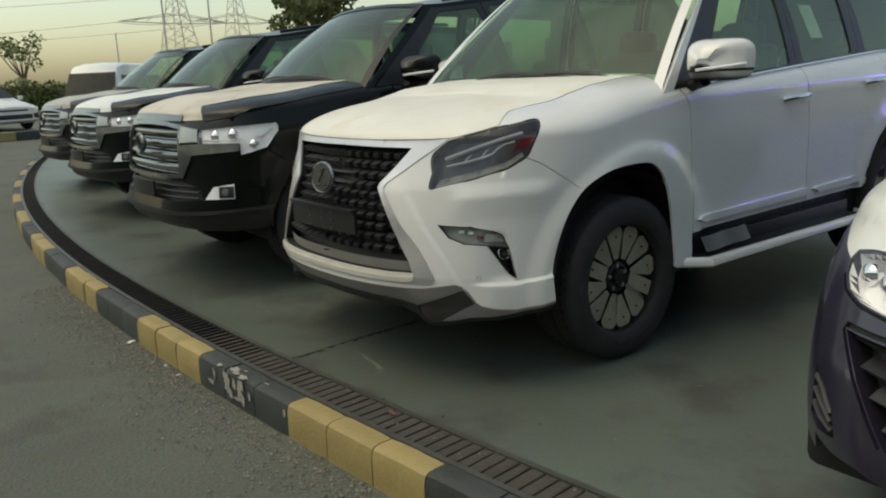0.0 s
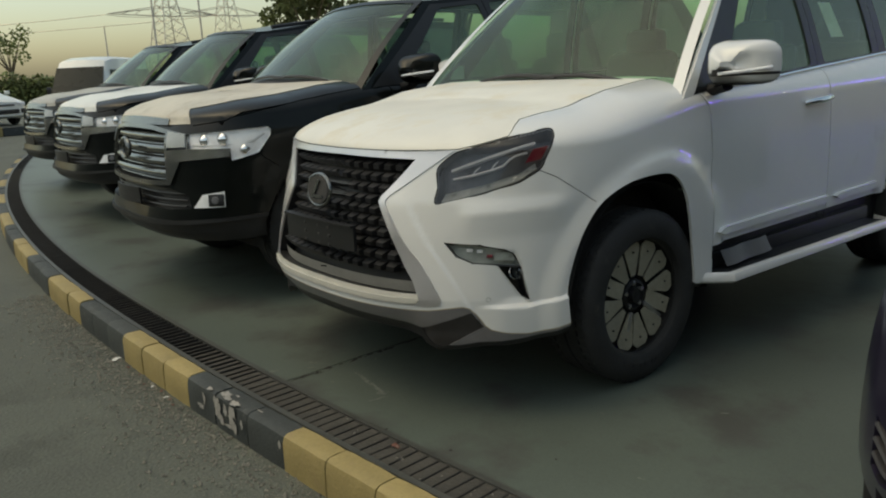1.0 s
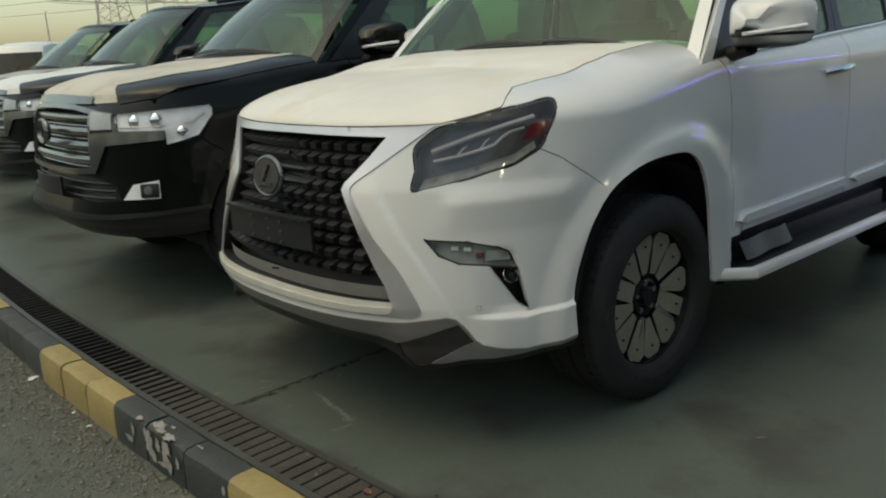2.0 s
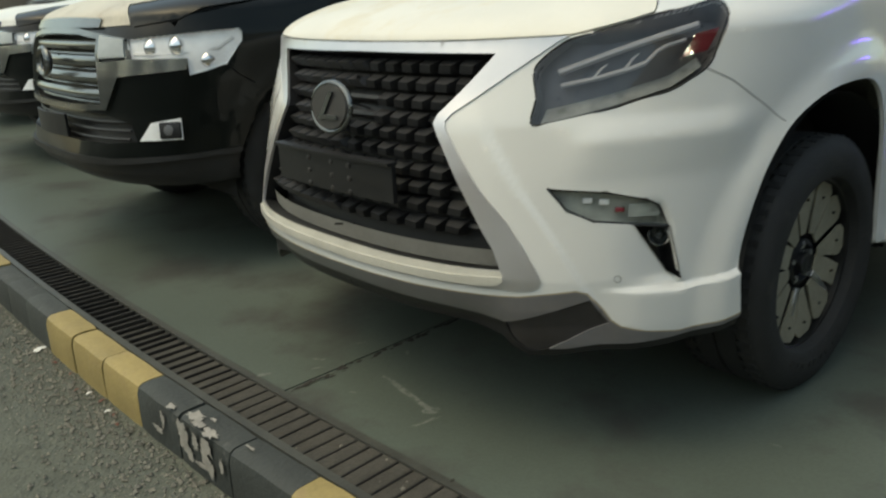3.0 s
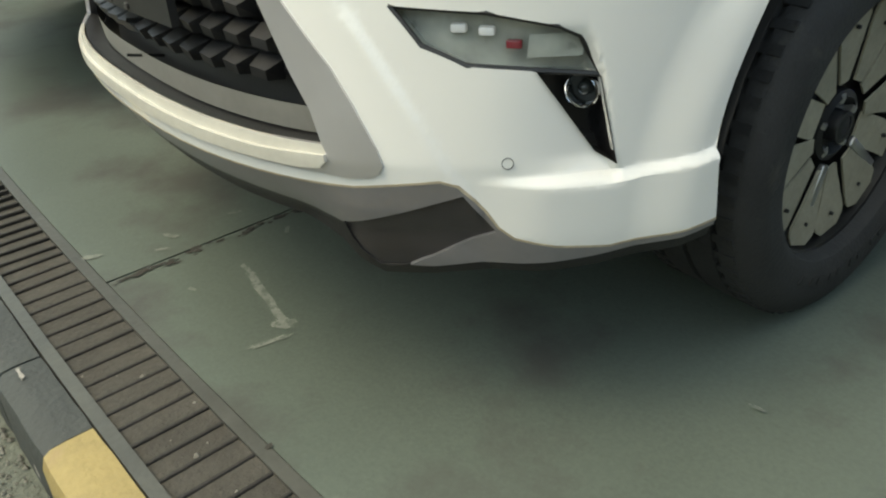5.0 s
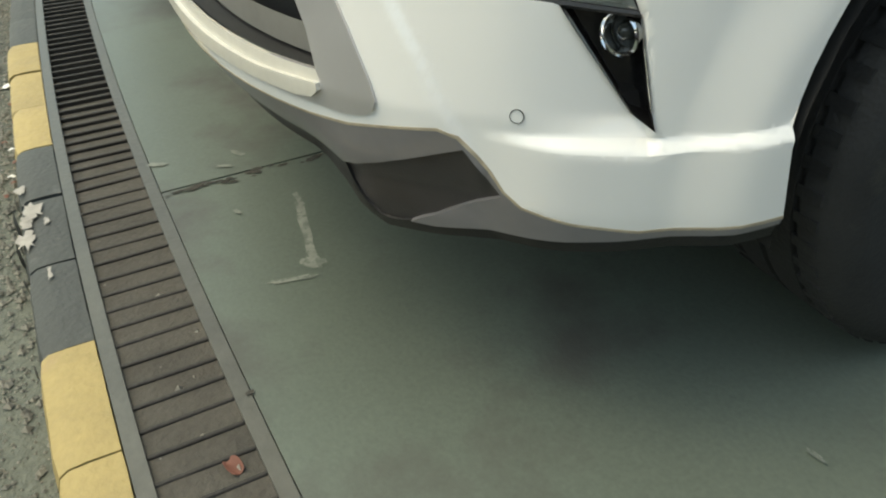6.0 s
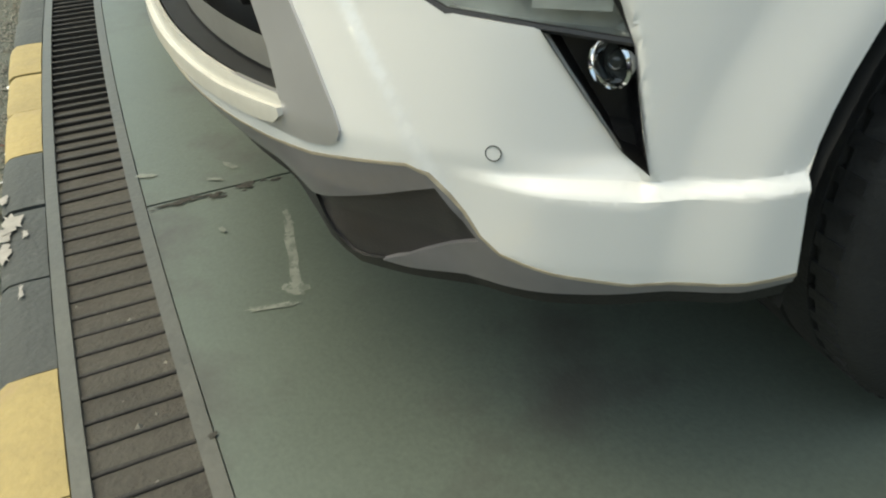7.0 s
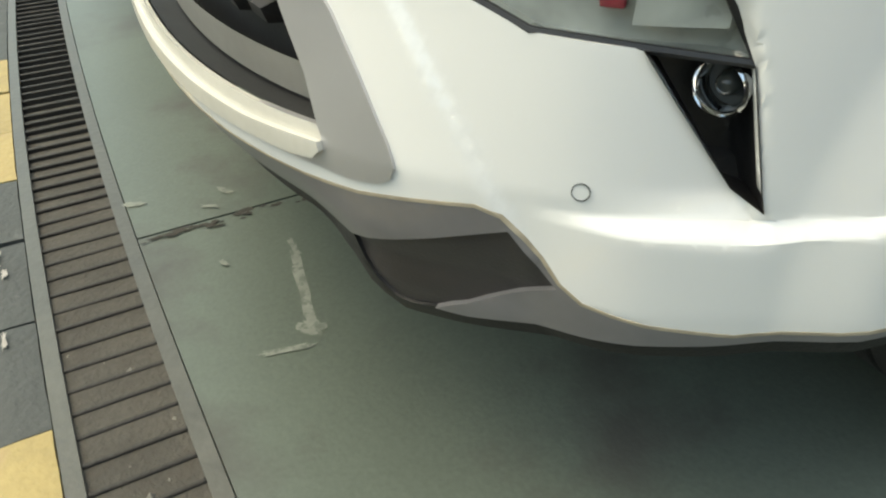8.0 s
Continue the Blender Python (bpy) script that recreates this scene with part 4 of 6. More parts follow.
    part("grille_back", lay(vs, got["grille"], **up(off=-0.075, rim=-0.07)), BLACK, gr)
    part("grille_frame", lay(vs, got["frame"], **up(off=0.004, rim=0.008)), SATIN, gr, "satin silver spindle frame")
    part("upper_bar", lay(vs, got["bar"], **up(off=0.004, rim=0.006)), CREAM_TRIM, gr, "pale filmed bar under the grille")
    part("lower_bar", lay(vs, got["bar_low"], **up(off=0.011, rim=0.010)), CREAM_TRIM, gr, "pale filmed lower lip of the bar")
    edge = lambda z: float(np.interp(z, (0.49, 0.65, 0.80, 0.818, 0.84, 0.91, 0.972), (0.555, 0.45, 0.345, 0.335, 0.35, 0.415, 0.468)))
    part("grille_foot", grid(lambda a, b: (lambda s, v: sk.at(s, v) - sk.normal(s, v) * (0.035 - 0.012 * b))((2 * a - 1) * 0.54, 0.492 + 0.040 * b), 26, 3), FOOT_GREY, gr, "grey strip at the foot of the mesh")
    block = bmesh.new()
    pts = [(-0.034, -0.019, 0.0), (0.023, -0.019, 0.0), (0.035, 0.018, 0.0), (-0.023, 0.018, 0.0), (-0.027, -0.014, 0.022), (0.015, -0.015, 0.028), (0.027, 0.006, 0.040), (-0.014, 0.007, 0.034)]
    bv = [block.verts.new((x, -d, z)) for x, z, d in pts]
    for q in ((4, 5, 6, 7), (0, 1, 5, 4), (1, 2, 6, 5), (2, 3, 7, 6), (3, 0, 4, 7)):
        block.faces.new([bv[i] for i in q])
    bmesh.ops.recalc_face_normals(block, faces=block.faces)
    me = bpy.data.meshes.new("grille_block")
    block.to_mesh(me), block.free()
    me.materials.append(GRILLE_GREY)
    for row in range(10):
        z = 0.956 - 0.0420 * row
        e = edge(z) - 0.03
        bars = [sk.at(s, z) - sk.normal(s, z) * 0.05 for s in np.linspace(-e - 0.02, e + 0.02, 15)]
        part("grille_bar", tube(bars, 0.010, 6), BLACK, gr)
        n = int(2 * e / 0.066)
        for k in range(n + 1):
            s = (k - n / 2) * 0.066 + (0.0165 if row % 2 else -0.0165)
            if abs(s) > e:
                continue
            if abs(z - 0.838) < 0.05 and abs(s) < 0.085:
                continue
            p, nn = sk.at(s, z) - sk.normal(s, z) * 0.046, sk.normal(s, z)
            yaw = math.degrees(math.atan2(nn.x, -nn.y))
            share("grille_block", me, gr, Matrix.Translation(p) @ pose(0, 0, 0, 0, 0, yaw) @ Matrix.Diagonal((-1 if s < 0 else 1, 1, 1, 1)))
    # badge and plate holder
    b = empty("badge")
    b.parent = g
    b.matrix_local = pose(-0.005, 0.066, 0.838, -8, 0, 0)
    part("badge_disc", oval(0.086, 0.062, 0.02, 0.0), DARK_GREY, b, "dark oval badge disc")
    part("badge_ring", oval_ring(0.088, 0.064, 0.008, -0.010), DULL_CHROME, b, "silver badge ring")
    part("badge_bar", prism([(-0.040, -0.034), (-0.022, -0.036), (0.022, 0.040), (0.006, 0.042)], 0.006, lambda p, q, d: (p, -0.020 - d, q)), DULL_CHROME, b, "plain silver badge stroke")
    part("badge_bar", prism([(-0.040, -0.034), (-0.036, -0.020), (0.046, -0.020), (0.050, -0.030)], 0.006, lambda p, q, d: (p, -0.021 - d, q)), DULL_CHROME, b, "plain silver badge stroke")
    ph = empty("plate_holder")
    ph.parent = g
    part("plate_back", plate_holder(), BLACK, ph, "black empty number plate holder")
    for x in (-0.09, 0.02, 0.10):
        for z in (0.63, 0.665, 0.70):
            part("clip", box(x - 0.008, x + 0.008, 0.020, 0.030, z - 0.006, z + 0.006, 0.003), DARK_GREY, ph)
    # body under the car and the cabin
    part("underbody", box(-0.80, 0.80, 0.35, 4.70, 0.27, 0.50, 0.05), UNDER, g)
    part("inner_nose", box(-0.42, 0.42, 0.34, 0.90, 0.40, 0.90, 0.05), UNDER, g)
    part("engine_bay", box(-0.72, 0.72, 0.45, 1.50, 0.60, 1.02, 0.04), UNDER, g)

    def base(y):
        s = 1.457 + y - 0.87
        return sk.at(s, float(np.interp(s, [a for a, _ in belt], [c for _, c in belt])))

    cfg = dict(roof_x=lambda y: 0.655 - 0.020 * max(0, y - 2.0), roof_z=lambda y: 1.80 - 0.02 * max(0, y - 3.2), pillar=(1.24, 1.98, 4.45, 4.70), cowl=1.26, seats=(1.95, 2.85),
               windows=[[(1.56, 0.04), (2.39, 0.03), (2.33, 0.92), (2.01, 0.92)], [(2.53, 0.03), (3.12, 0.03), (3.02, 0.92), (2.44, 0.92)], [(3.30, 0.03), (4.35, 0.05), (4.25, 0.92), (3.17, 0.92)]],
               black=[[(1.32, 0.008), (2.455, 0.008), (2.38, 0.97), (1.955, 0.97)], [(2.46, 0.008), (3.205, 0.008), (3.09, 0.97), (2.385, 0.97)], [(3.21, 0.008), (4.42, 0.02), (4.30, 0.97), (3.10, 0.97)]])
    cabin(g, base, cfg, WHITE, GLASS)
    part("belt_trim", tube([base(y) + Vector((0.004, 0, 0.006)) for y in np.linspace(1.56, 4.6, 14)], 0.007, 6), CHROME, g, "chrome strip under the side windows")
    rear_cap(g, sk, 5.33, 0.34, 1.12, WHITE)
    part("roof_rail", tube([Vector((0.58, y, 1.87 - 0.02 * max(0, y - 3.2))) for y in np.linspace(2.3, 4.4, 8)], 0.018, 8), SATIN, g)
    part("roof_rail", tube([Vector((-0.58, y, 1.87 - 0.02 * max(0, y - 3.2))) for y in np.linspace(2.3, 4.4, 8)], 0.018, 8), SATIN, g)
    part("window_sticker", grid(lambda a, c: Vector((0.762 - 0.07 * c, 2.72 + 0.13 * a - 0.03 * c, 1.36 + 0.18 * c)), 2, 2), LITTER_WHITE, g, "paper price sheet in the rear window")
    return g


def cut_moulding(sk, key):
    a, b = (2.03, 3.10) if key == "front_door" else (3.15, 3.68)
    strip = [(a, 0.520), (a + 0.05, 0.500), (b, 0.500), (b - 0.03, 0.533), (a + 0.04, 0.528)]
    vs, got = cut_panels([("m", strip)], 0.05, [])
    return vs, got["m"]


def board_edge(sg):
    bm = bmesh.new()
    n = 30
    rings = []
    for i in range(n + 1):
        y = 1.33 + 1.70 * i / n
        k = smooth(0, 0.07, i / n) * smooth(0, 0.04, 1 - i / n)
        x0, x1 = 0.90 + 0.10 * k, 0.925 + 0.115 * k
        prof = [(x0, 0.343), (x1 - 0.012, 0.344), (x1, 0.354), (x1, 0.370), (x1 - 0.010, 0.386), (x0 + 0.010, 0.390)]
        rings.append([bm.verts.new((sg * x, y, z)) for x, z in prof])
    for p, q in zip(rings, rings[1:]):
        for k in range(6):
            bm.faces.new((p[k], p[(k + 1) % 6], q[(k + 1) % 6], q[k]))
    bm.faces.new(rings[0]), bm.faces.new(rings[-1])
    bmesh.ops.recalc_face_normals(bm, faces=bm.faces)
    return bm


def liner(sg, y):
    return liner_at(sg, y, 0.52, 0.92, 0.44)


def liner_at(sg, y, x0, x1, r):
    """The dark hollow inside a wheel arch."""
    def f(a, b):
        t = math.pi * (1.08 * a - 0.04)
        return Vector((sg * (x0 + (x1 - x0) * b), y - r * math.cos(t), 0.37 + (r + 0.02) * math.sin(t)))
    bm = grid(f, 18, 2)
    ring = [bm.verts.new((sg * x0, y - (r + 0.02) * math.cos(t), max(0.2, 0.37 + (r + 0.04) * math.sin(t)))) for t in np.linspace(0, math.pi, 16)]
    bm.faces.new(ring)
    return bm


def oval(a, b, d, y):
    bm = bmesh.new()
    lo = [bm.verts.new((a * math.cos(t), y, b * math.sin(t))) for t in np.linspace(0, 2 * math.pi, 40, endpoint=False)]
    hi = [bm.verts.new((a * 0.93 * math.cos(t), y - d, b * 0.93 * math.sin(t))) for t in np.linspace(0, 2 * math.pi, 40, endpoint=False)]
    for k in range(40):
        bm.faces.new((lo[k], lo[(k + 1) % 40], hi[(k + 1) % 40], hi[k]))
    bm.faces.new(hi)
    bmesh.ops.recalc_face_normals(bm, faces=bm.faces)
    return bm


def oval_ring(a, b, r, y):
    pts = [(a * math.cos(t), y, b * math.sin(t)) for t in np.linspace(0, 2 * math.pi, 49)]
    return tube(pts, r, 8)


def plate_holder():
    def f(a, b):
        x = -0.27 + 0.54 * a
        return Vector((x, 0.022 + 0.16 * x * x, 0.622 + 0.10 * b))
    bm = grid(f, 12, 2, thick=0.014)
    bv = grid(lambda a, b: f(a, 1) + Vector((0, -0.012 + 0.03 * b, 0.004)), 12, 2, thick=0.008)
    m = bpy.data.meshes.new("rim")
    bv.to_mesh(m), bv.free(), bm.from_mesh(m)
    bpy.data.meshes.remove(m)
    return bm


white_suv()

# ---- the black sport utility cars ----
def black_suv(x, y, turn, film, label, film_label):
    c = empty("suv", pose(x, y, 0, 0, 0, turn))
    tagged(c, label, "car", group="row of black cars", kind="thing")
    sk = Skin(**LC_SKIN)
    zt = sk.zt
    sc = sk.sc
    top = zt + 0.2356
    s_of = lambda yy: sc + yy - sk.yc
    arch = [(s_of(0.92) + 0.43 * math.cos(a), 0.40 + 0.45 * math.sin(a)) for a in np.linspace(math.pi, 0, 13)]
    rarch = [(s_of(3.77) + 0.43 * math.cos(a), 0.40 + 0.43 * math.sin(a)) for a in np.linspace(math.pi, 0, 13)]
    a0, a1 = s_of(0.49), s_of(1.35)
    mesh = [(0, 1.022), (0.30, 1.018), (0.495, 1.000), (0.515, 0.910), (0.545, 0.738), (0.30, 0.725), (0, 0.722)]
    frame_out = [(0, 1.046), (0.30, 1.042), (0.52, 1.020), (0.690, 1.000), (0.716, 0.919), (0.985, 0.917), (0.985, 0.872), (0.66, 0.848), (0.580, 0.712), (0.30, 0.700), (0, 0.697)]
    lamp = [(0.690, 1.000), (0.979, 1.016), (1.215, 1.026), (1.230, 1.010), (1.228, 0.977), (1.153, 0.886), (1.06, 0.862), (0.994, 0.849), (0.985, 0.917), (0.716, 0.919)]
    fog = [(0.775, 0.588), (0.823, 0.662), (0.950, 0.680), (0.962, 0.592)]
    hole = [(0, 0.690), (0.55, 0.695), (0.72, 0.66), (0.76, 0.585), (0.60, 0.575), (0, 0.572)]
    filmed = [(0, 1.060), (0.537, 1.050), (0.700, 1.055), (0.672, 1.120), (0.640, 1.176), (1.0, 1.212), (1.506, 1.246), (1.88, 1.256), (1.86, 1.27), (1.80, top), (0, top)]
    bonnet = [(0, 1.050), (0.54, 1.040), (0.72, 1.046), (0.95, 1.07), (1.05, 1.12), (1.5, 1.165), (1.96, 1.170), (1.90, 1.24), (1.84, top), (0, top)]
    belt = [(s_of(1.25), 1.150), (s_of(1.6), 1.155), (s_of(3.0), 1.160), (s_of(4.9), 1.160)]
    d1, d2, d3 = s_of(1.42), s_of(2.45), s_of(3.30)
    gaps = [seam([(0.72, 1.046), (0.95, 1.07), (1.05, 1.12), (1.5, 1.165), (1.95, 1.170)], 0.003), seam([(1.15, 0.885), (1.20, 0.84), (1.27, 0.80)], 0.003), seam([(d1, 1.15), (d1 + 0.01, 0.8), (d1, 0.46)]), seam([(d2 - 0.03, 1.155), (d2, 0.9), (d2, 0.46)]), seam([(d3, 1.155), (d3, 0.8), (d3 - 0.08, 0.5)])]
    regions = [("arch", arch + [(a1, 0.2), (a0, 0.2)]), ("arch", rarch + [(rarch[-1][0], 0.2), (rarch[0][0], 0.2)]), ("fog", fog), ("lamp", lamp)] + [("seam", q) for q in gaps]
    regions += [("mesh", mesh), ("corner", [(0.522, 1.012), (0.688, 0.994), (0.706, 0.928), (0.540, 0.922)]), ("slot", [(0.540, 0.922), (0.706, 0.928), (0.712, 0.916), (0.536, 0.906)]), ("frame", frame_out), ("film", filmed), ("bonnet", bonnet), ("hole", hole),
                ("lip", [(0, 0.505), (0.62, 0.512), (1.0, 0.530), (a0 + 0.02, 0.545), (a0 + 0.02, 0.522), (1.0, 0.510), (0.6, 0.488), (0, 0.480)]),
                ("under", [(0, 0.480), (0.6, 0.488), (1.0, 0.510), (a0 + 0.02, 0.522), (a0 + 0.02, 0.40), (0.9, 0.375), (0, 0.375)]),
                ("bumper", [(0, 0.45), (a0 + 0.02, 0.45), (a0 + 0.05, 0.6), (1.27, 0.80), (1.15, 0.886), (0.9, 1.06), (0, 1.06)]),
                ("fender", [(0.9, 0.8), (1.2, 0.6), (a1, 0.36), (d1, 0.36), (d1, 1.15), (1.98, 1.17), (1.5, 1.17), (0.95, 1.08), (0.9, 1.0)]),
                ("front_door", [(d1, 0.45), (d2, 0.45), (d2, 0.9), (d2 - 0.03, 1.157), (d1, 1.151)]), ("rear_door", [(d2, 0.45), (d3 - 0.08, 0.45), (d3, 0.8), (d3, 1.16), (d2 - 0.03, 1.157), (d2, 0.9)]),
                ("sill", [(a1, 0.36), (s_of(3.35), 0.36), (s_of(3.35), 0.45), (a1, 0.45)]), ("quarter", [(d3 - 0.1, 0.4), (s_of(4.9), 0.4), (s_of(4.9), 1.16), (d3, 1.16)])]
    vs, got = cut_panels(regions, 0.03, [(0.0, 1.5, 0.34, 1.07, 0.04, 0.035), (1.5, s_of(4.9), 0.4, 1.07, 0.09, 0.06), (0.02, 1.97, zt, top, 0.05, 0.016), (1.97, s_of(4.9), zt, 1.15, 0.09, 0.02)])
    L = lambda key, **k: lay(vs, got[key], sk, **k)
    part("front_bumper", L("bumper"), BLACK_PAINT, c)
    part("bumper_lip", L("lip", off=0.012, rim=0.02), BLACK, c, "dusty grey bumper lip")
    part("under_guard", L("under", off=-0.02, rim=0.03), BLACK, c)
    part("air_intake", L("hole", off=-0.06, rim=-0.055), BLACK, c)
    for k in range(3):
        z = 0.595 + 0.035 * k
        part("intake_bar", tube([sk.at(s, z) - sk.normal(s, z) * 0.025 for s in np.linspace(-0.70, 0.70, 13)], 0.006, 6), BLACK, c)
    part("plate_holder", grid(lambda a, b: Vector(((a - 0.5) * 0.46, -0.012 + 0.1 * (a - 0.5) ** 2, 0.58 + 0.10 * b)), 6, 2, thick=0.012), BLACK, c, "black empty number plate holder")
    part("bonnet", L("bonnet", crown=True), BLACK_PAINT, c)
    part("bonnet_film", L("film", off=0.004, rim=0.006, crown=True), film, c, film_label)
    bump = grid(lambda a, b: sk.at((a - 0.5) * 1.0, 1.043 + 0.045 * b + 0.02 * b * (1 - (2 * a - 1) ** 2)) + Vector((0, -0.012, 0.008 - 0.006 * b)), 20, 3, thick=0.006)
    part("bonnet_lip", bump, DULL_CHROME, c, "grey strip over the grille")
    part("panel_gap", L("seam", off=-0.012, rim=0), SEAL, c)["kind"] = "stuff"
    gr = empty("grille")
    gr.parent = c
    part("grille_back", L("mesh", off=-0.07, rim=-0.065), BLACK, gr)
    part("grille_frame", L("frame", off=0.014, rim=0.03), DULL_CHROME, gr, "wide filmed chrome grille surround")
    for sg in (1, -1):
        part("corner_film", L("corner", sides=(sg,), off=0.018, rim=0.02), FILM_PALE, gr, "pale film on the corner of the surround")
        part("surround_slot", L("slot", sides=(sg,), off=0.004, rim=0), BLACK, gr)
    for k, z in enumerate((0.985, 0.915, 0.845, 0.775)):
        e = float(np.interp(z, (0.738, 0.91, 1.0), (0.55, 0.515, 0.495)))
        part("grille_bar", grid(lambda a, b: (lambda s: sk.at(s, z + 0.040 * (b - 0.5)) + sk.normal(s, z) * (0.012 * math.sin(b * 3.1) - 0.012))((2 * a - 1) * e), 20, 4, thick=0.015), BAR_CHROME, gr, "broad chrome grille bar")
        part("grille_slat", tube([sk.at(s, z - 0.034) - sk.normal(s, z) * 0.03 for s in np.linspace(-e, e, 9)], 0.006, 6), DULL_CHROME, gr)
    bd = empty("badge")
    bd.parent = c
    bd.matrix_local = pose(0, 0.045, 0.905, -6, 0, 0)
    part("badge_ring", oval_ring(0.085, 0.060, 0.011, -0.02), DULL_CHROME, bd, "plain chrome oval ring")
    part("badge_ring", oval_ring(0.035, 0.055, 0.009, -0.02), DULL_CHROME, bd)
    part("badge_disc", oval(0.08, 0.055, 0.012, 0.0), BLACK, bd)
    for sg in (1, -1):
        part("front_fender", L("fender", sides=(sg,)), BLACK_PAINT, c)
        for nm, yy in (("front_door", 2.25), ("rear_door", 3.05)):
            d = part(nm, L(nm, sides=(sg,)), BLACK_PAINT, c)
            p = sk.at(s_of(yy), 0.98)
            part("door_handle", tube([Vector((sg * (p.x + o), yy + w, p.z)) for o, w in ((0.0, -0.11), (0.03, -0.07), (0.034, 0), (0.03, 0.07), (0.0, 0.11))], 0.015, 8), CHROME, d, "chrome door handle")
        part("rear_quarter", L("quarter", sides=(sg,)), BLACK_PAINT, c)
        part("sill", L("sill", sides=(sg,)), BLACK, c)
        part("running_board", box(min(sg * 0.88, sg * 1.04), max(sg * 0.88, sg * 1.04), 1.42, 3.25, 0.40, 0.45, 0.015), DARK_GREY, c)
        h = empty("headlight")
        h.parent = c
        part("housing", L("lamp", sides=(sg,), off=-0.016, rim=-0.014), LAMP_CLEAR, h, "bright headlight reflector")
        ln = part("lens", L("lamp", sides=(sg,), off=0.0, rim=0), LENS_CLEAR, h, "clear headlight lens")
        ln.visible_shadow = False
        for a, b, r in ((0.80, 0.965, 0.036), (0.92, 0.968, 0.040), (1.06, 0.905, 0.03)):
            p = sk.at(a, b) - sk.normal(a, b) * 0.022
            q = lathe([(-0.03, r), (0.0, r * 1.05), (0.006, r * 0.85), (0.016, r * 0.5), (0.02, 0.004)], 22, "y")
            q.transform(Matrix.Translation((p.x * sg, p.y, p.z)) @ pose(0, 0, 0, 0, 0, 180 + 18 * sg))
            part("projector", q, CHROME, h)
        part("light_strip", tube([(lambda q: Vector((q.x * sg, q.y, q.z)))(sk.at(a, b) - sk.normal(a, b) * 0.02) for a, b in ((0.73, 0.94), (0.82, 0.935), (0.95, 0.935), (1.12, 0.95), (1.19, 0.99))], 0.009, 6), LIGHT_STRIP, h)
        f = empty("fog_lamp")
        f.parent = c
        part("fog_surround", L("fog", sides=(sg,), off=0.008, rim=0.03), LAMP_CLEAR, f, "chrome fog lamp surround")
        p, nn = sk.at(0.915, 0.632), sk.normal(0.915, 0.632)
        q = box(-0.048, 0.042, -0.006, 0.01, -0.034, 0.034, 0.006)
        q.transform(Matrix.Translation((p.x * sg, p.y - 0.012, p.z)) @ Vector((nn.x * sg, nn.y, nn.z)).to_track_quat("Y", "Z").to_matrix().to_4x4())
        part("fog_cavity", q, BLACK, f)
        q = lathe([(0.008, 0.022), (0.014, 0.02), (0.016, 0.004)], 18, "y")
        q.transform(Matrix.Translation((p.x * sg, p.y - 0.014, p.z)) @ Vector((nn.x * sg, nn.y, nn.z)).to_track_quat("Y", "Z").to_matrix().to_4x4())
        part("fog_bulb", q, LAMP_HOUSING, f)
        part("arch_liner", liner(sg, 0.92), UNDER, c)
        part("arch_liner", liner(sg, 3.77), UNDER, c)
        mirror(c, 1.10, 1.52, 1.30, sg, BLACK_PAINT, BLACK_PAINT)
        wheel(c, 0.82 * sg, 0.92, 0.40, sg, False, 0.27)
        wheel(c, 0.82 * sg, 3.77, 0.40, sg, False, 0.27)
    part("underbody", box(-0.84, 0.84, 0.35, 4.75, 0.36, 0.58, 0.05), UNDER, c)
    part("inner_nose", box(-0.52, 0.52, 0.32, 0.9, 0.44, 0.94, 0.05), UNDER, c)
    part("engine_bay", box(-0.76, 0.76, 0.4, 1.5, 0.6, 1.05, 0.05), UNDER, c)

    def base(yy):
        s = s_of(yy)
        return sk.at(s, float(np.interp(s, [a for a, _ in belt], [b for _, b in belt])))

    cfg = dict(roof_x=lambda yy: 0.69, roof_z=lambda yy: 1.74 + 0.10 * smooth(1.8, 3.0, yy) - 0.015 * max(0, yy - 3.2), pillar=(1.22, 1.88, 4.6, 4.88), cowl=1.06, seats=(1.85, 2.75),
               windows=[[(1.52, 0.05), (2.40, 0.04), (2.32, 0.90), (1.98, 0.90)], [(2.50, 0.04), (3.30, 0.04), (3.25, 0.90), (2.42, 0.90)], [(3.40, 0.05), (4.6, 0.08), (4.45, 0.88), (3.36, 0.90)]],
               black=[[(1.30, 0.01), (2.45, 0.01), (2.36, 0.95), (1.92, 0.95)], [(2.455, 0.01), (3.35, 0.01), (3.30, 0.95), (2.37, 0.95)]])
    cabin(c, base, cfg, BLACK_PAINT, GLASS)
    rear_cap(c, sk, s_of(4.9), 0.4, 1.16, BLACK_PAINT)
    for sg in (1, -1):
        part("roof_rail", tube([Vector((sg * 0.60, yy, cfg["roof_z"](yy) + 0.035)) for yy in np.linspace(2.1, 4.4, 8)], 0.02, 8), BLACK, c)
    return c


black_suv(-2.24, -0.12, 0, FILM_TAN, "black sport utility car with tan protective film on the bonnet", "tan protective film, torn at its edge")
black_suv(-5.55, 0.17, 1.5, FILM_WHITE, "black sport utility car with white protective film on the bonnet", "white protective film on the bonnet")
black_suv(-8.6, 0.42, 3, FILM_GREY, "black sport utility car with dull grey film on the bonnet", "dull grey protective film on the bonnet")


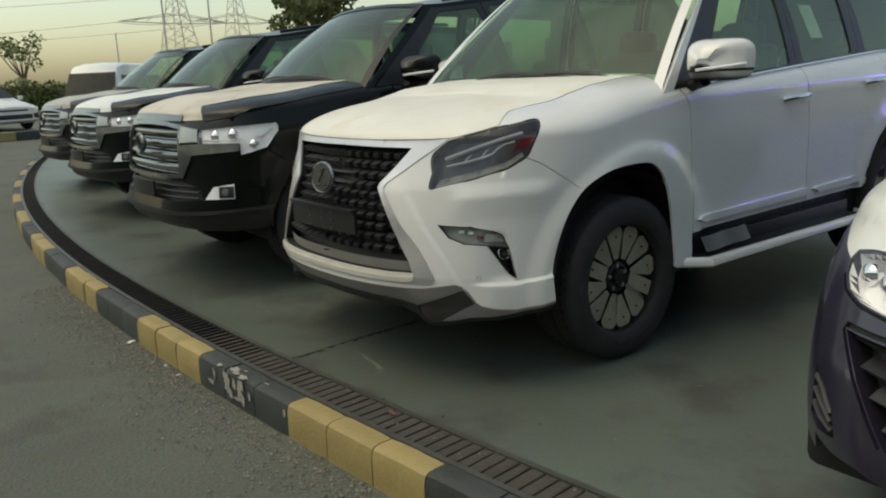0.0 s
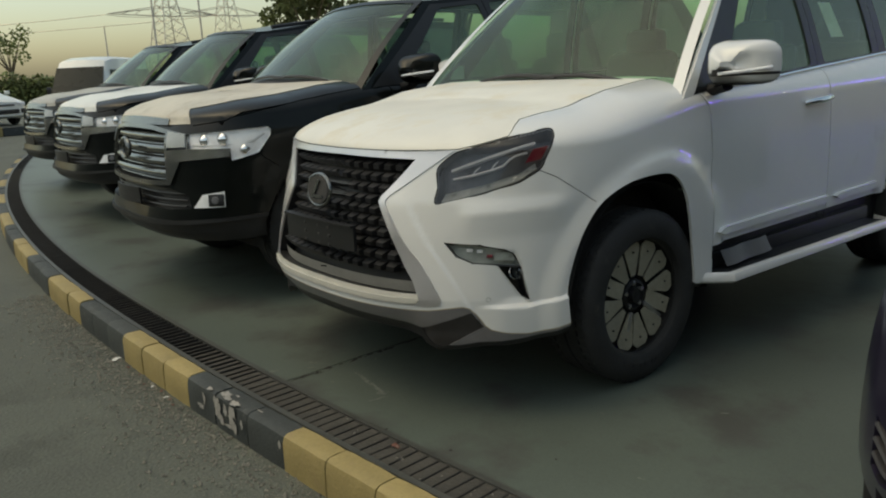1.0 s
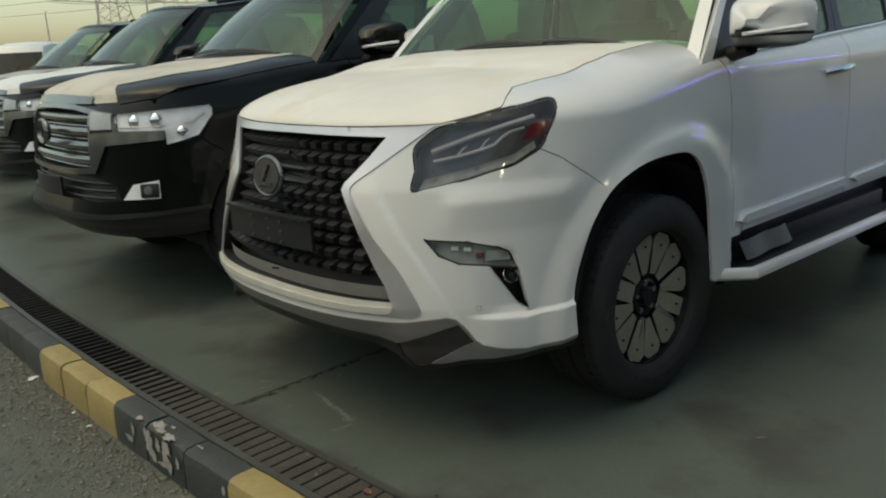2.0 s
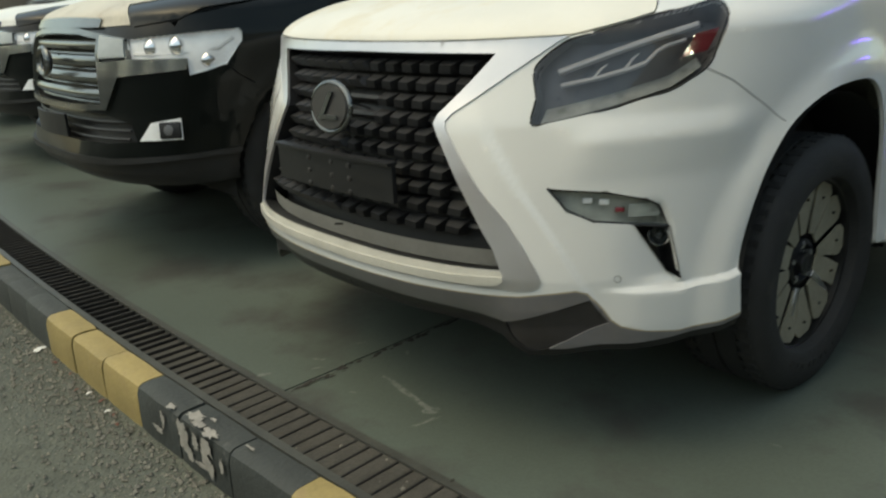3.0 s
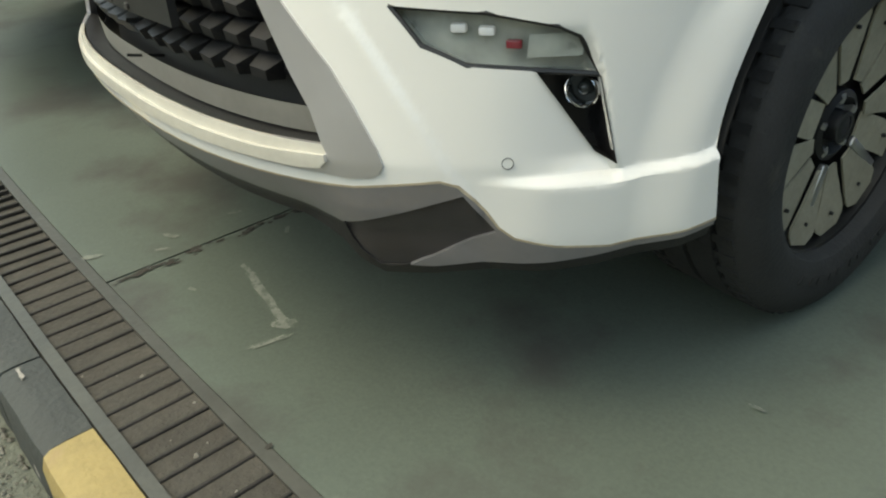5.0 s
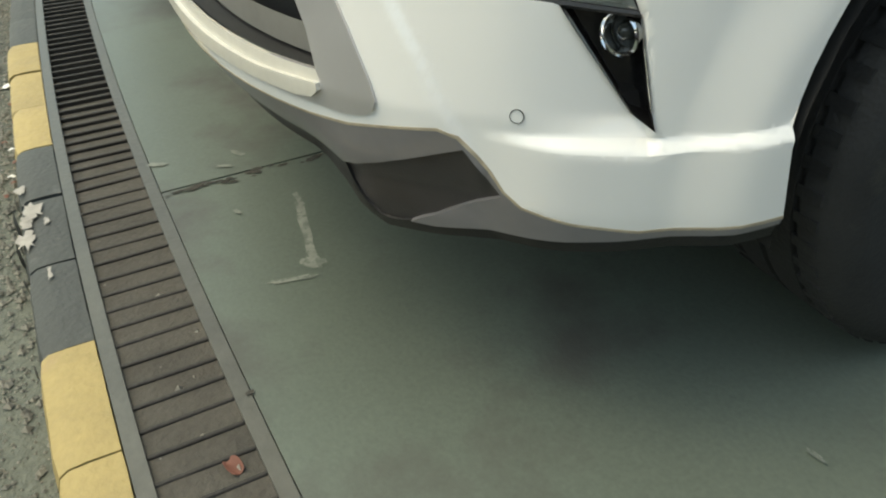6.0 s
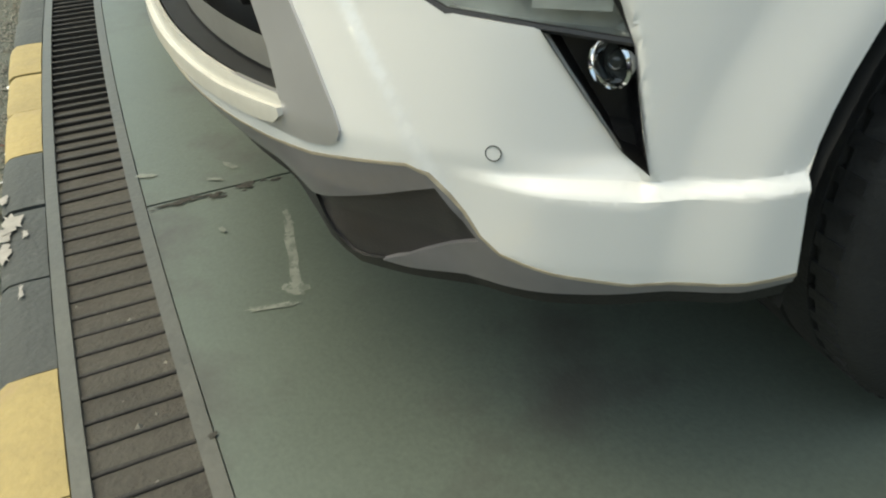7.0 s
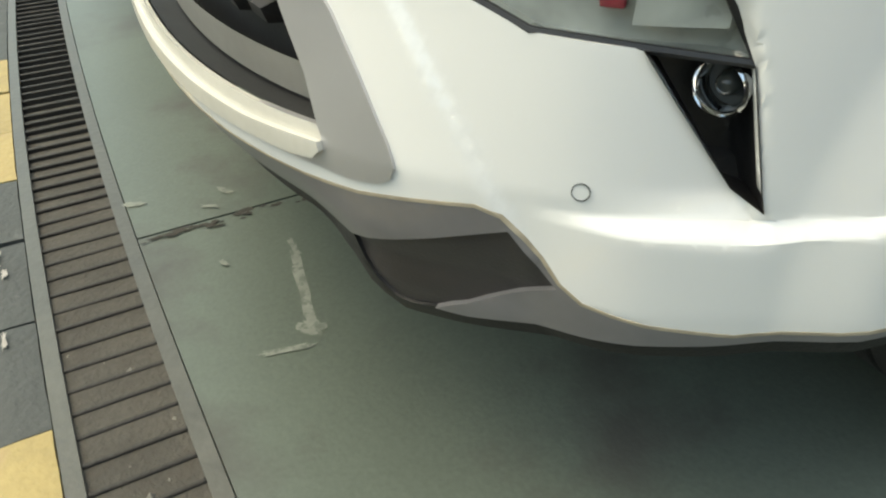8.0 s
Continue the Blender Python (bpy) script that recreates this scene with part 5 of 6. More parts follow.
# ---- the indigo hatchback ----
def hatchback(x, y):
    c = empty("hatchback", pose(x, y, 0))
    tagged(c, "dark indigo hatchback with large clear headlights and slatted bumper vents", "car", kind="thing")
    sk = Skin(**HATCH_SKIN)
    zt, top = sk.zt, sk.zt + 0.2356
    s_of = lambda yy: sk.sc + yy - sk.yc
    arch = [(s_of(1.08) + 0.36 * math.cos(a), 0.34 + 0.38 * math.sin(a)) for a in np.linspace(math.pi, 0, 11)]
    rarch = [(s_of(3.5) + 0.36 * math.cos(a), 0.34 + 0.38 * math.sin(a)) for a in np.linspace(math.pi, 0, 11)]
    lamp = [(0.40, 0.684), (0.51, 0.687), (0.60, 0.692), (0.67, 0.706), (0.72, 0.730), (0.735, 0.755), (0.715, 0.778), (0.65, 0.790), (0.55, 0.797), (0.40, 0.790)]
    pale = [(0.30, 0.792), (0.40, 0.796), (0.55, 0.803), (0.65, 0.796), (0.72, 0.784), (0.742, 0.76), (0.79, 0.77), (0.90, 0.80), (1.1, 0.84), (1.5, 0.90), (1.5, 0.93), (0.7, 0.94), (0.30, 0.90)]
    vent = [(0.740, 0.500), (0.66, 0.485), (0.605, 0.445), (0.580, 0.385), (0.68, 0.365), (0.740, 0.385)]
    mesh = [(0, 0.650), (0.40, 0.636), (0.48, 0.632), (0.615, 0.628), (0.55, 0.565), (0.485, 0.500), (0.42, 0.435), (0.35, 0.390), (0, 0.380)]
    belt = [(s_of(1.2), 0.965), (s_of(4.2), 0.985)]
    regions = [("arch", arch + [(arch[-1][0], 0.1), (arch[0][0], 0.1)]), ("arch", rarch + [(rarch[-1][0], 0.1), (rarch[0][0], 0.1)]), ("lamp", lamp), ("vent", vent), ("seam", seam([(0, 0.660), (0.40, 0.646), (0.48, 0.642), (0.622, 0.638), (0.628, 0.626), (0.560, 0.560), (0.43, 0.430)], 0.006)), ("seam", seam([(0.36, 0.676), (0.51, 0.679), (0.60, 0.684), (0.68, 0.699), (0.735, 0.727)], 0.004)),
               ("mesh", mesh), ("pale", pale), ("bonnet", [(0, 0.80), (0.40, 0.80), (0.7, 0.88), (1.2, 0.93), (1.9, 0.95), (1.85, top), (0, top)]),
               ("bumper", [(0, 0.34), (0.38, 0.345), (0.50, 0.350), (0.60, 0.340), (0.70, 0.345), (arch[0][0] + 0.02, 0.36), (arch[1][0] + 0.03, 0.6), (0.75, 0.84), (0, 0.82)]),
               ("side", [(0.7, 0.3), (s_of(4.2), 0.3), (s_of(4.2), 0.985), (s_of(1.2), 0.965), (1.9, 0.95), (1.2, 0.93), (0.7, 0.88)])]
    vs, got = cut_panels(regions, 0.03, [(0.0, 1.3, 0.34, 0.83, 0.04, 0.035), (1.3, s_of(4.2), 0.3, 0.83, 0.1, 0.07), (0.02, 1.9, zt, top, 0.06, 0.02), (1.9, s_of(4.2), zt, 0.98, 0.1, 0.03)])
    L = lambda key, **k: lay(vs, got[key], sk, **k)
    part("front_bumper", L("bumper", rim=0.03), INDIGO, c)
    part("body_side", L("side"), INDIGO, c)
    part("bonnet", L("bonnet", crown=True), INDIGO, c)
    for sg in (1, -1):
        # pale skin that paints the sky's reflection onto the dark fender
        part("fender_sheen", L("pale", off=0.002, sides=(sg,)), PALE_PAINT, c, "pale fender over the headlight, painted as a sky reflection")
    part("panel_gap", L("seam", off=-0.010, rim=0), SEAL, c)
    part("lower_grille_back", L("mesh", off=-0.06, rim=-0.055), BLACK, c)
    for k in range(5):
        z = 0.415 + 0.052 * k
        e = float(np.interp(z, (0.385, 0.435, 0.50, 0.565, 0.63), (0.33, 0.41, 0.475, 0.54, 0.60)))
        part("grille_slat", grid(lambda a, b: (lambda s: sk.at(s, z + 0.03 * b) - sk.normal(s, z) * (0.012 + 0.03 * b))((2 * a - 1) * e), 16, 2, thick=0.008), BLACK, c)
    for sg in (1, -1):
        h = empty("headlight")
        h.parent = c
        part("housing", L("lamp", sides=(sg,), off=-0.05, rim=-0.045), LAMP_CLEAR, h, "bright headlight reflector")
        ln = part("lens", L("lamp", sides=(sg,), rim=0), LENS_CLEAR, h, "clear headlight lens")
        ln.visible_shadow = False
        for a, b in ((0.67, 0.750), (0.57, 0.745)):
            p = sk.at(a, b) - sk.normal(a, b) * 0.03
            q = lathe([(-0.02, 0.026), (0, 0.028), (0.008, 0.02), (0.014, 0.004)], 20, "y")
            q.transform(Matrix.Translation((p.x * sg, p.y, p.z)) @ pose(0, 0, 0, 0, 0, 180 + 25 * sg))
            part("projector", q, CHROME, h)
        v = empty("bumper_vent")
        v.parent = c
        part("vent_back", L("vent", sides=(sg,), off=-0.03, rim=-0.026), BLACK, v)
        for k in range(3):
            line = [(0.735, 0.482 - 0.034 * k), (0.67, 0.468 - 0.034 * k), (0.615 - 0.008 * k, 0.430 - 0.018 * k)]
            pts = [sk.at(a, b) - sk.normal(a, b) * 0.008 for a, b in line]
            part("vent_slat", tube([Vector((p.x * sg, p.y, p.z)) for p in pts], 0.011, 8, squash=0.7), DARK_GREY, v)
        part("arch_liner", liner_at(sg, 1.08, 0.40, 0.76, 0.36), UNDER, c)
        wheel(c, 0.70 * sg, 1.08, 0.31, sg, False, 0.2)
        wheel(c, 0.73 * sg, 3.5, 0.31, sg, False, 0.2)
    part("underbody", box(-0.72, 0.72, 0.30, 4.1, 0.2, 0.5, 0.04), UNDER, c)
    part("engine_bay", box(-0.55, 0.55, 0.40, 1.4, 0.45, 0.78, 0.04), UNDER, c)

    def base(yy):
        s = s_of(yy)
        return sk.at(s, float(np.interp(s, [a for a, _ in belt], [b for _, b in belt])))

    cfg = dict(roof_x=lambda yy: 0.56, roof_z=lambda yy: 1.46 - 0.03 * max(0, yy - 2.8), pillar=(1.22, 1.95, 3.9, 4.2), cowl=1.12, seats=(1.8, 2.6),
               windows=[[(1.55, 0.06), (2.45, 0.05), (2.40, 0.9), (2.06, 0.9)], [(2.55, 0.05), (3.5, 0.07), (3.3, 0.88), (2.50, 0.9)]], black=[[(2.455, 0.01), (2.545, 0.01), (2.495, 0.95), (2.405, 0.95)]])
    cabin(c, base, cfg, INDIGO, GLASS_DARK)
    rear_cap(c, sk, s_of(4.2), 0.3, 0.985, INDIGO)


hatchback(2.85, 0.0)

# ---- the white van and sedan across the road ----
def body_loft(stations, n=20):
    """A closed body from cross-sections: (y, half width, floor, shoulder z, top z, top half width)."""
    bm = bmesh.new()
    rings = []
    for y, w, z0, zs_, zt_, tw in stations:
        prof = [(0, z0), (w * 0.9, z0), (w, z0 + 0.08), (w, zs_ - 0.1), (w * 0.99, zs_), (tw + (w - tw) * 0.35, zs_ + (zt_ - zs_) * 0.6), (tw, zt_ - 0.06), (tw * 0.85, zt_), (0, zt_ + 0.02)]
        ring = [bm.verts.new((a, y, z)) for a, z in prof] + [bm.verts.new((-a, y, z)) for a, z in prof[-2:0:-1]]
        rings.append(ring)
    m = len(rings[0])
    for p, q in zip(rings, rings[1:]):
        for k in range(m):
            bm.faces.new((p[k], p[(k + 1) % m], q[(k + 1) % m], q[k]))
    bm.faces.new(rings[0][::-1]), bm.faces.new(rings[-1])
    bmesh.ops.recalc_face_normals(bm, faces=bm.faces)
    return bm


def van(m):
    v = empty("van", m)
    tagged(v, "white high-roof passenger van standing on the road", "van", kind="thing")
    part("body", body_loft([(0.0, 0.84, 0.35, 0.85, 0.95, 0.78), (0.10, 0.90, 0.30, 1.0, 1.12, 0.82), (0.50, 0.94, 0.28, 1.12, 1.76, 0.76), (0.80, 0.94, 0.28, 1.12, 2.18, 0.72), (1.5, 0.94, 0.28, 1.12, 2.28, 0.72), (4.7, 0.94, 0.30, 1.12, 2.26, 0.72), (4.8, 0.90, 0.35, 1.10, 2.15, 0.68)]), PALE_PAINT, v)
    part("windscreen", grid(lambda a, b: Vector(((2 * a - 1) * (0.80 - 0.06 * b), 0.03 + 0.56 * b - 0.03 * (1 - (2 * a - 1) ** 2), 1.10 + 0.87 * b)), 8, 4, thick=0.01), VAN_GLASS, v, "dark windscreen")
    for sg in (1, -1):
        for y0, y1 in ((0.80, 1.55), (1.65, 3.1), (3.2, 4.6)):
            part("side_window", grid(lambda a, b: Vector((sg * (0.957 - 0.145 * b), y0 + (y1 - y0) * a + (0.12 * b if y0 < 1 and a < 0.5 else 0), 1.25 + 0.62 * b)), 3, 3, thick=0.012), VAN_GLASS, v)
        part("headlight", box(min(sg * 0.50, sg * 0.82), max(sg * 0.50, sg * 0.82), -0.03, 0.06, 0.72, 0.92, 0.03), LAMP_CLEAR, v, "square headlight")
        part("door_mirror", box(min(sg * 0.98, sg * 1.14), max(sg * 0.98, sg * 1.14), 0.55, 0.65, 1.15, 1.40, 0.03), BLACK, v)
        for y in (0.95, 3.6):
            w = lathe([(-0.11, 0.20), (-0.11, 0.31), (-0.08, 0.34), (0.08, 0.34), (0.11, 0.31), (0.115, 0.22), (0.09, 0.2), (0.09, 0.005)], 24)
            w.transform(Matrix.Translation((0.84 * sg, y, 0.34)) @ pose(0, 0, 0, 0, 0, 0 if sg > 0 else 180))
            part("wheel", w, RUBBER, v)
    for k in range(3):
        part("grille_bar", box(-0.48, 0.48, -0.035, 0.02, 0.74 + 0.07 * k, 0.775 + 0.07 * k, 0.01), CHROME if k == 2 else DARK_GREY, v)
    part("bumper", box(-0.86, 0.86, -0.06, 0.2, 0.34, 0.60, 0.05), DARK_GREY, v)
    return v


def sedan(m):
    s = empty("sedan", m)
    tagged(s, "white compact sedan parked behind a painted kerb", "car", kind="thing")
    part("body", body_loft([(0.0, 0.70, 0.30, 0.62, 0.72, 0.60), (0.12, 0.84, 0.22, 0.70, 0.80, 0.66), (0.9, 0.88, 0.20, 0.82, 0.95, 0.70), (1.25, 0.88, 0.20, 0.88, 1.02, 0.70), (2.0, 0.88, 0.20, 0.90, 1.44, 0.56), (3.0, 0.88, 0.20, 0.90, 1.46, 0.56), (3.9, 0.87, 0.22, 0.92, 1.06, 0.64), (4.5, 0.78, 0.28, 0.90, 1.0, 0.62)]), PALE_PAINT, s)
    part("windscreen", grid(lambda a, b: Vector(((2 * a - 1) * (0.70 - 0.14 * b), 1.16 + 0.72 * b, 1.025 + 0.385 * b)), 6, 3, thick=0.01), VAN_GLASS, s, "dark windscreen")
    part("grille", box(-0.58, 0.58, -0.03, 0.04, 0.36, 0.50, 0.02), BLACK, s, "wide black lower grille")
    part("upper_grille", box(-0.45, 0.45, -0.02, 0.05, 0.60, 0.66, 0.01), DARK_GREY, s)
    for sg in (1, -1):
        part("headlight", box(min(sg * 0.46, sg * 0.80), max(sg * 0.46, sg * 0.80), 0.0, 0.2, 0.60, 0.72, 0.03), LAMP_CLEAR, s, "clear headlight")
        part("fog_pocket", box(min(sg * 0.62, sg * 0.80), max(sg * 0.62, sg * 0.80), -0.005, 0.08, 0.36, 0.52, 0.02), BLACK, s)
        part("door_mirror", box(min(sg * 0.90, sg * 1.06), max(sg * 0.90, sg * 1.06), 1.35, 1.45, 0.95, 1.08, 0.03), PALE_PAINT, s)
        part("side_window", grid(lambda a, b: Vector((sg * (0.865 - 0.24 * b), 1.55 + 1.9 * a + 0.35 * b * (1 - 1.6 * a), 0.96 + 0.38 * b)), 5, 3, thick=0.01), VAN_GLASS, s)
        for y in (0.85, 3.5):
            w = lathe([(-0.1, 0.19), (-0.1, 0.28), (-0.07, 0.31), (0.07, 0.31), (0.1, 0.28), (0.105, 0.2), (0.08, 0.19), (0.08, 0.005)], 24)
            w.transform(Matrix.Translation((0.79 * sg, y, 0.31)) @ pose(0, 0, 0, 0, 0, 0 if sg > 0 else 180))
            part("wheel", w, RUBBER, s)
    return s


van(pose(-24.0, 4.5, -0.15, 0, 0, 55))
sedan(pose(-25.4, 2.55, 0.13, 0, 0, 108))

# the island kerb under the sedan
ik = empty("island_kerb")
tagged(ik, "far kerb of red-brown and yellow painted blocks", "kerb", kind="structure")
for k in range(9):
    part("kerb_block", box(-24.75, -24.55, -3.6 + 0.75 * k, -2.86 + 0.75 * k, -0.15, 0.13, 0.02, 1), KERB_YELLOW if k % 2 else KERB_BLACK, ik)
part("island_top", box(-34.0, -24.76, -3.6, 3.15, -0.15, 0.125), ROAD, ik, "paved top of the island")



# ---- hedge, trees, poles and pylons ----
def leaves(bm, centre, radii, count, size, rnd, shell=0.5):
    """A crown of small leaf clumps with gaps."""
    for _ in range(count):
        d = Vector((rnd.gauss(0, 1), rnd.gauss(0, 1), rnd.gauss(0, 1))).normalized() * (shell + (1 - shell) * rnd.random()) ** 0.6
        c = Vector(centre) + Vector((d.x * radii[0], d.y * radii[1], d.z * radii[2]))
        s = size * rnd.uniform(0.5, 1.4)
        a = Vector((rnd.gauss(0, 1), rnd.gauss(0, 1), rnd.gauss(0, 1))).normalized()
        b = a.cross(Vector((rnd.gauss(0, 1), rnd.gauss(0, 1), 0.3))).normalized()
        q = [c + a * s, c + b * s * 0.6, c - a * s, c - b * s * 0.6]
        bm.faces.new([bm.verts.new(p) for p in q])


def hedge():
    rnd = random.Random(4)
    bm = bmesh.new()
    for k in range(9000):
        u = rnd.random()
        p = Vector((-72 + 4 * u * math.sin(u * 5), -6 + 46 * u, 0))
        h = 2.35 + 0.25 * math.sin(u * 40) + 0.15 * math.sin(u * 97)
        c = p + Vector((rnd.uniform(-0.9, 0.9), rnd.uniform(-0.1, 0.1), -0.2 + h * rnd.random() ** 0.7))
        s = rnd.uniform(0.10, 0.26)
        a = Vector((rnd.gauss(0, 1), rnd.gauss(0, 1), rnd.gauss(0, 1))).normalized()
        b = a.cross(Vector((0.3, 0.2, 1))).normalized()
        bm.faces.new([bm.verts.new(c + q) for q in (a * s, b * s * 0.7, -a * s, -b * s * 0.7)])
    ob = part("hedge", bm, LEAF, None, flat=True)
    tagged(ob, "long clipped green hedge along the far road", "hedge", kind="stuff")
    core = box(-73.0, -71.4, -6, 40, -0.2, 1.9, 0.3)
    t = part("hedge_core", core, LEAF)
    tagged(t, "dense dark inner growth of the hedge", "hedge", kind="stuff")


hedge()


def tree(x, y, height, crown, seed, label, dense=900, size=0.22):
    """A tree: tapered trunk, forking limbs and a broken crown of leaf clumps."""
    rnd = random.Random(seed)
    t = empty("tree", pose(x, y, -0.2))
    tagged(t, label, "tree", kind="thing")
    bm = tube([(0, 0, 0), (0.05, 0.03, height * 0.2), (0.0, 0.1, height * 0.42)], [height * 0.028, height * 0.022, height * 0.016], 8)
    tips = []
    for k in range(9):
        a = 2 * math.pi * k / 9 + rnd.uniform(-0.3, 0.3)
        r = crown * rnd.uniform(0.4, 0.85)
        tip = Vector((r * math.cos(a), r * math.sin(a), height * rnd.uniform(0.62, 0.92)))
        mid = Vector((tip.x * 0.4, tip.y * 0.4, height * 0.55))
        tube([(0, 0.08, height * rnd.uniform(0.3, 0.42)), mid, tip], [height * 0.013, height * 0.008, height * 0.003], 6, bm)
        tips.append(tip)
    part("trunk", bm, BARK, t)
    lb = bmesh.new()
    for tip in tips:
        leaves(lb, tip, (crown * 0.42, crown * 0.42, height * 0.11), dense // 9, size, rnd, 0.2)
    part("crown", lb, LEAF, t, "loose crown of small leaves", flat=True)


tree(-76, 11.0, 6.6, 2.6, 3, "thin leafy tree behind the hedge", 560, 0.17)
tree(-52, 27.5, 9.0, 4.2, 5, "broad dark leafy tree behind the cars", 2600, 0.26)
tree(-70, 27.5, 5.4, 2.2, 8, "low rounded tree behind the cars", 900, 0.22)
tree(-44, 36.0, 10.5, 3.5, 9, "tall leafy tree behind the cars", 1500, 0.26)


def pole(x, y, h, r, label):
    p = empty("pole", pose(x, y, -0.2))
    tagged(p, label, "pole", group="poles along the far road", kind="thing")
    part("shaft", tube([(0, 0, 0), (0, 0, h * 0.6), (0, 0, h)], [r, r * 0.85, r * 0.6], 10), PYLON, p)
    part("base_plate", box(-r * 2, r * 2, -r * 2, r * 2, 0, 0.04, 0.01), PYLON, p)
    part("bracket", tube([(0, 0, h - 0.1), (r * 3, 0, h + 0.05), (r * 6, 0, h + 0.08)], r * 0.4, 6), PYLON, p)


pole(-62, 15.6, 5.6, 0.07, "slim steel pole by the hedge")
pole(-40, 12.3, 8.5, 0.06, "tall steel lamp pole across the road")
pole(-58, 21.6, 12.0, 0.08, "tall steel lamp pole across the road")


def pylon(x, y, h, w, label, seed):
    """A lattice pylon with three pairs of arms."""
    p = empty("pylon", pose(x, y, -0.2, 0, 0, 12))
    tagged(p, label, "pylon", group="pylons on the skyline", kind="thing")
    half = lambda z: w * (0.5 - 0.38 * min(1, z / (h * 0.62)))
    r = 0.16
    legs = bmesh.new()
    for a in (-1, 1):
        for b in (-1, 1):
            tube([(a * half(z), b * half(z), z) for z in np.linspace(0, h, 9)], r, 5, legs)
    part("leg", legs, PYLON, p)
    br = bmesh.new()
    zs_ = np.linspace(0, h, 15)
    for z0, z1 in zip(zs_, zs_[1:]):
        for a in (-1, 1):
            tube([(a * half(z0), -half(z0), z0), (a * half(z1), half(z1), z1)], r * 0.55, 4, br)
            tube([(a * half(z0), half(z0), z0), (a * half(z1), -half(z1), z1)], r * 0.55, 4, br)
            tube([(-half(z0), a * half(z0), z0), (half(z1), a * half(z1), z1)], r * 0.55, 4, br)
            tube([(half(z0), a * half(z0), z0), (-half(z1), a * half(z1), z1)], r * 0.55, 4, br)
    part("bracing", br, PYLON, p)
    for k, z in enumerate((h * 0.43, h * 0.64, h * 0.84)):
        arm = bmesh.new()
        L = w * (1.55 - 0.2 * k)
        for s in (-1, 1):
            for b in (-1, 1):
                tube([(0, b * half(z), z + h * 0.05), (0.0, s * L, z)], r * 0.7, 4, arm)
                tube([(0, b * half(z), z - h * 0.01), (0.0, s * L, z)], r * 0.7, 4, arm)
            for q in (0.3, 0.55, 0.78):
                tube([(0, s * L * q, z), (0, s * L * (q - 0.1), z + h * 0.05 * (1 - q))], r * 0.5, 4, arm)
        part("arm", arm, PYLON, p)


pylon(-235, 79, 46, 11.5, "steel lattice power pylon on the skyline", 1)
pylon(-300, 124, 58, 12, "distant steel lattice power pylon", 2)

wires = empty("power_line")
tagged(wires, "thin sagging overhead power lines", "cables", kind="thing")
for k, (dy, z) in enumerate(((-17, 19.6), (17, 19.6), (-15, 29.2), (15, 29.2))):
    a, b = Vector((-235, 79 + dy, z)), Vector((-330, -110 + dy, z))
    pts = [a.lerp(b, i / 14) - Vector((0, 0, 16 * (i / 14) * (1 - i / 14))) for i in range(15)]
    part("wire", tube(pts, 0.09, 4), PYLON, wires)
    a, b = Vector((-235, 79 + dy, z)), Vector((-300, 124 + dy, z + 6))
    part("wire", tube([a.lerp(b, i / 8) - Vector((0, 0, 5 * (i / 8) * (1 - i / 8))) for i in range(9)], 0.09, 4), PYLON, wires)


# ---- the showroom on the near side, seen in the cars' paint ----
def showroom():
    b = empty("showroom", pose(0, 0, 0))
    tagged(b, "showroom front with glazing and a violet light strip", "building", kind="thing")
    part("wall", box(13.0, 13.4, -22, 30, -0.2, 6.0), WALL, b)
    part("canopy", box(9.5, 13.2, -20, 28, 3.6, 4.0, 0.03), WALL, b)
    for k in range(9):
        y = -19 + 5.2 * k
        part("window", box(12.96, 13.02, y, y + 4.6, 0.3, 3.2), DARK_GLASS_WALL, b)
        part("canopy_lamp", box(11.1, 11.26, y + 1.95, y + 2.15, 3.55, 3.6, 0.01), LAMP_GLOW, b, "lit canopy lamp")
        part("column", box(9.7, 9.95, y - 0.4, y - 0.15, -0.2, 3.6, 0.02), WALL, b)
    for y0, y1 in ((13.0, 21.0), (22.0, 29.5)):
        part("led_strip", box(9.44, 9.49, y0, y1, 3.68, 3.80), LED, b, "violet light strip on the canopy edge")


showroom()
# unseen wall, added to block the low sky from the cars' reflections
bw = part("sky_blocking_wall", box(-26, 16, -13.4, -13.0, -0.3, 4.6, 0.02), SKY_BLOCK)
tagged(bw, "unseen plain wall added to keep low bright sky out of the paint", "wall", kind="structure")

for k in range(6):
    lm = empty("wall_light", pose(-20 + 6.5 * k, -12.98, 3.7))
    tagged(lm, "pair of small lit floodlights on the wall", "lamp", group="floodlights on the wall")
    for dx in (-0.35, 0.35):
        part("housing", box(dx - 0.09, dx + 0.09, -0.03, 0.12, -0.07, 0.07, 0.02), DARK_GREY, lm)
        part("lit_glass", box(dx - 0.07, dx + 0.07, 0.121, 0.128, -0.05, 0.05), LAMP_GLOW, lm, "bright lit glass")
# ---- lot, kerb, drain and road ----
def kerb_y(x):
    """The kerb's front edge: a long bend."""
    return 1.634975e-4 * x**3 + 0.01565848 * x**2 + 0.08001325 * x - 0.4178451 + (0.012 if x > -1 else 0.012 * smooth(-4, -1, x))


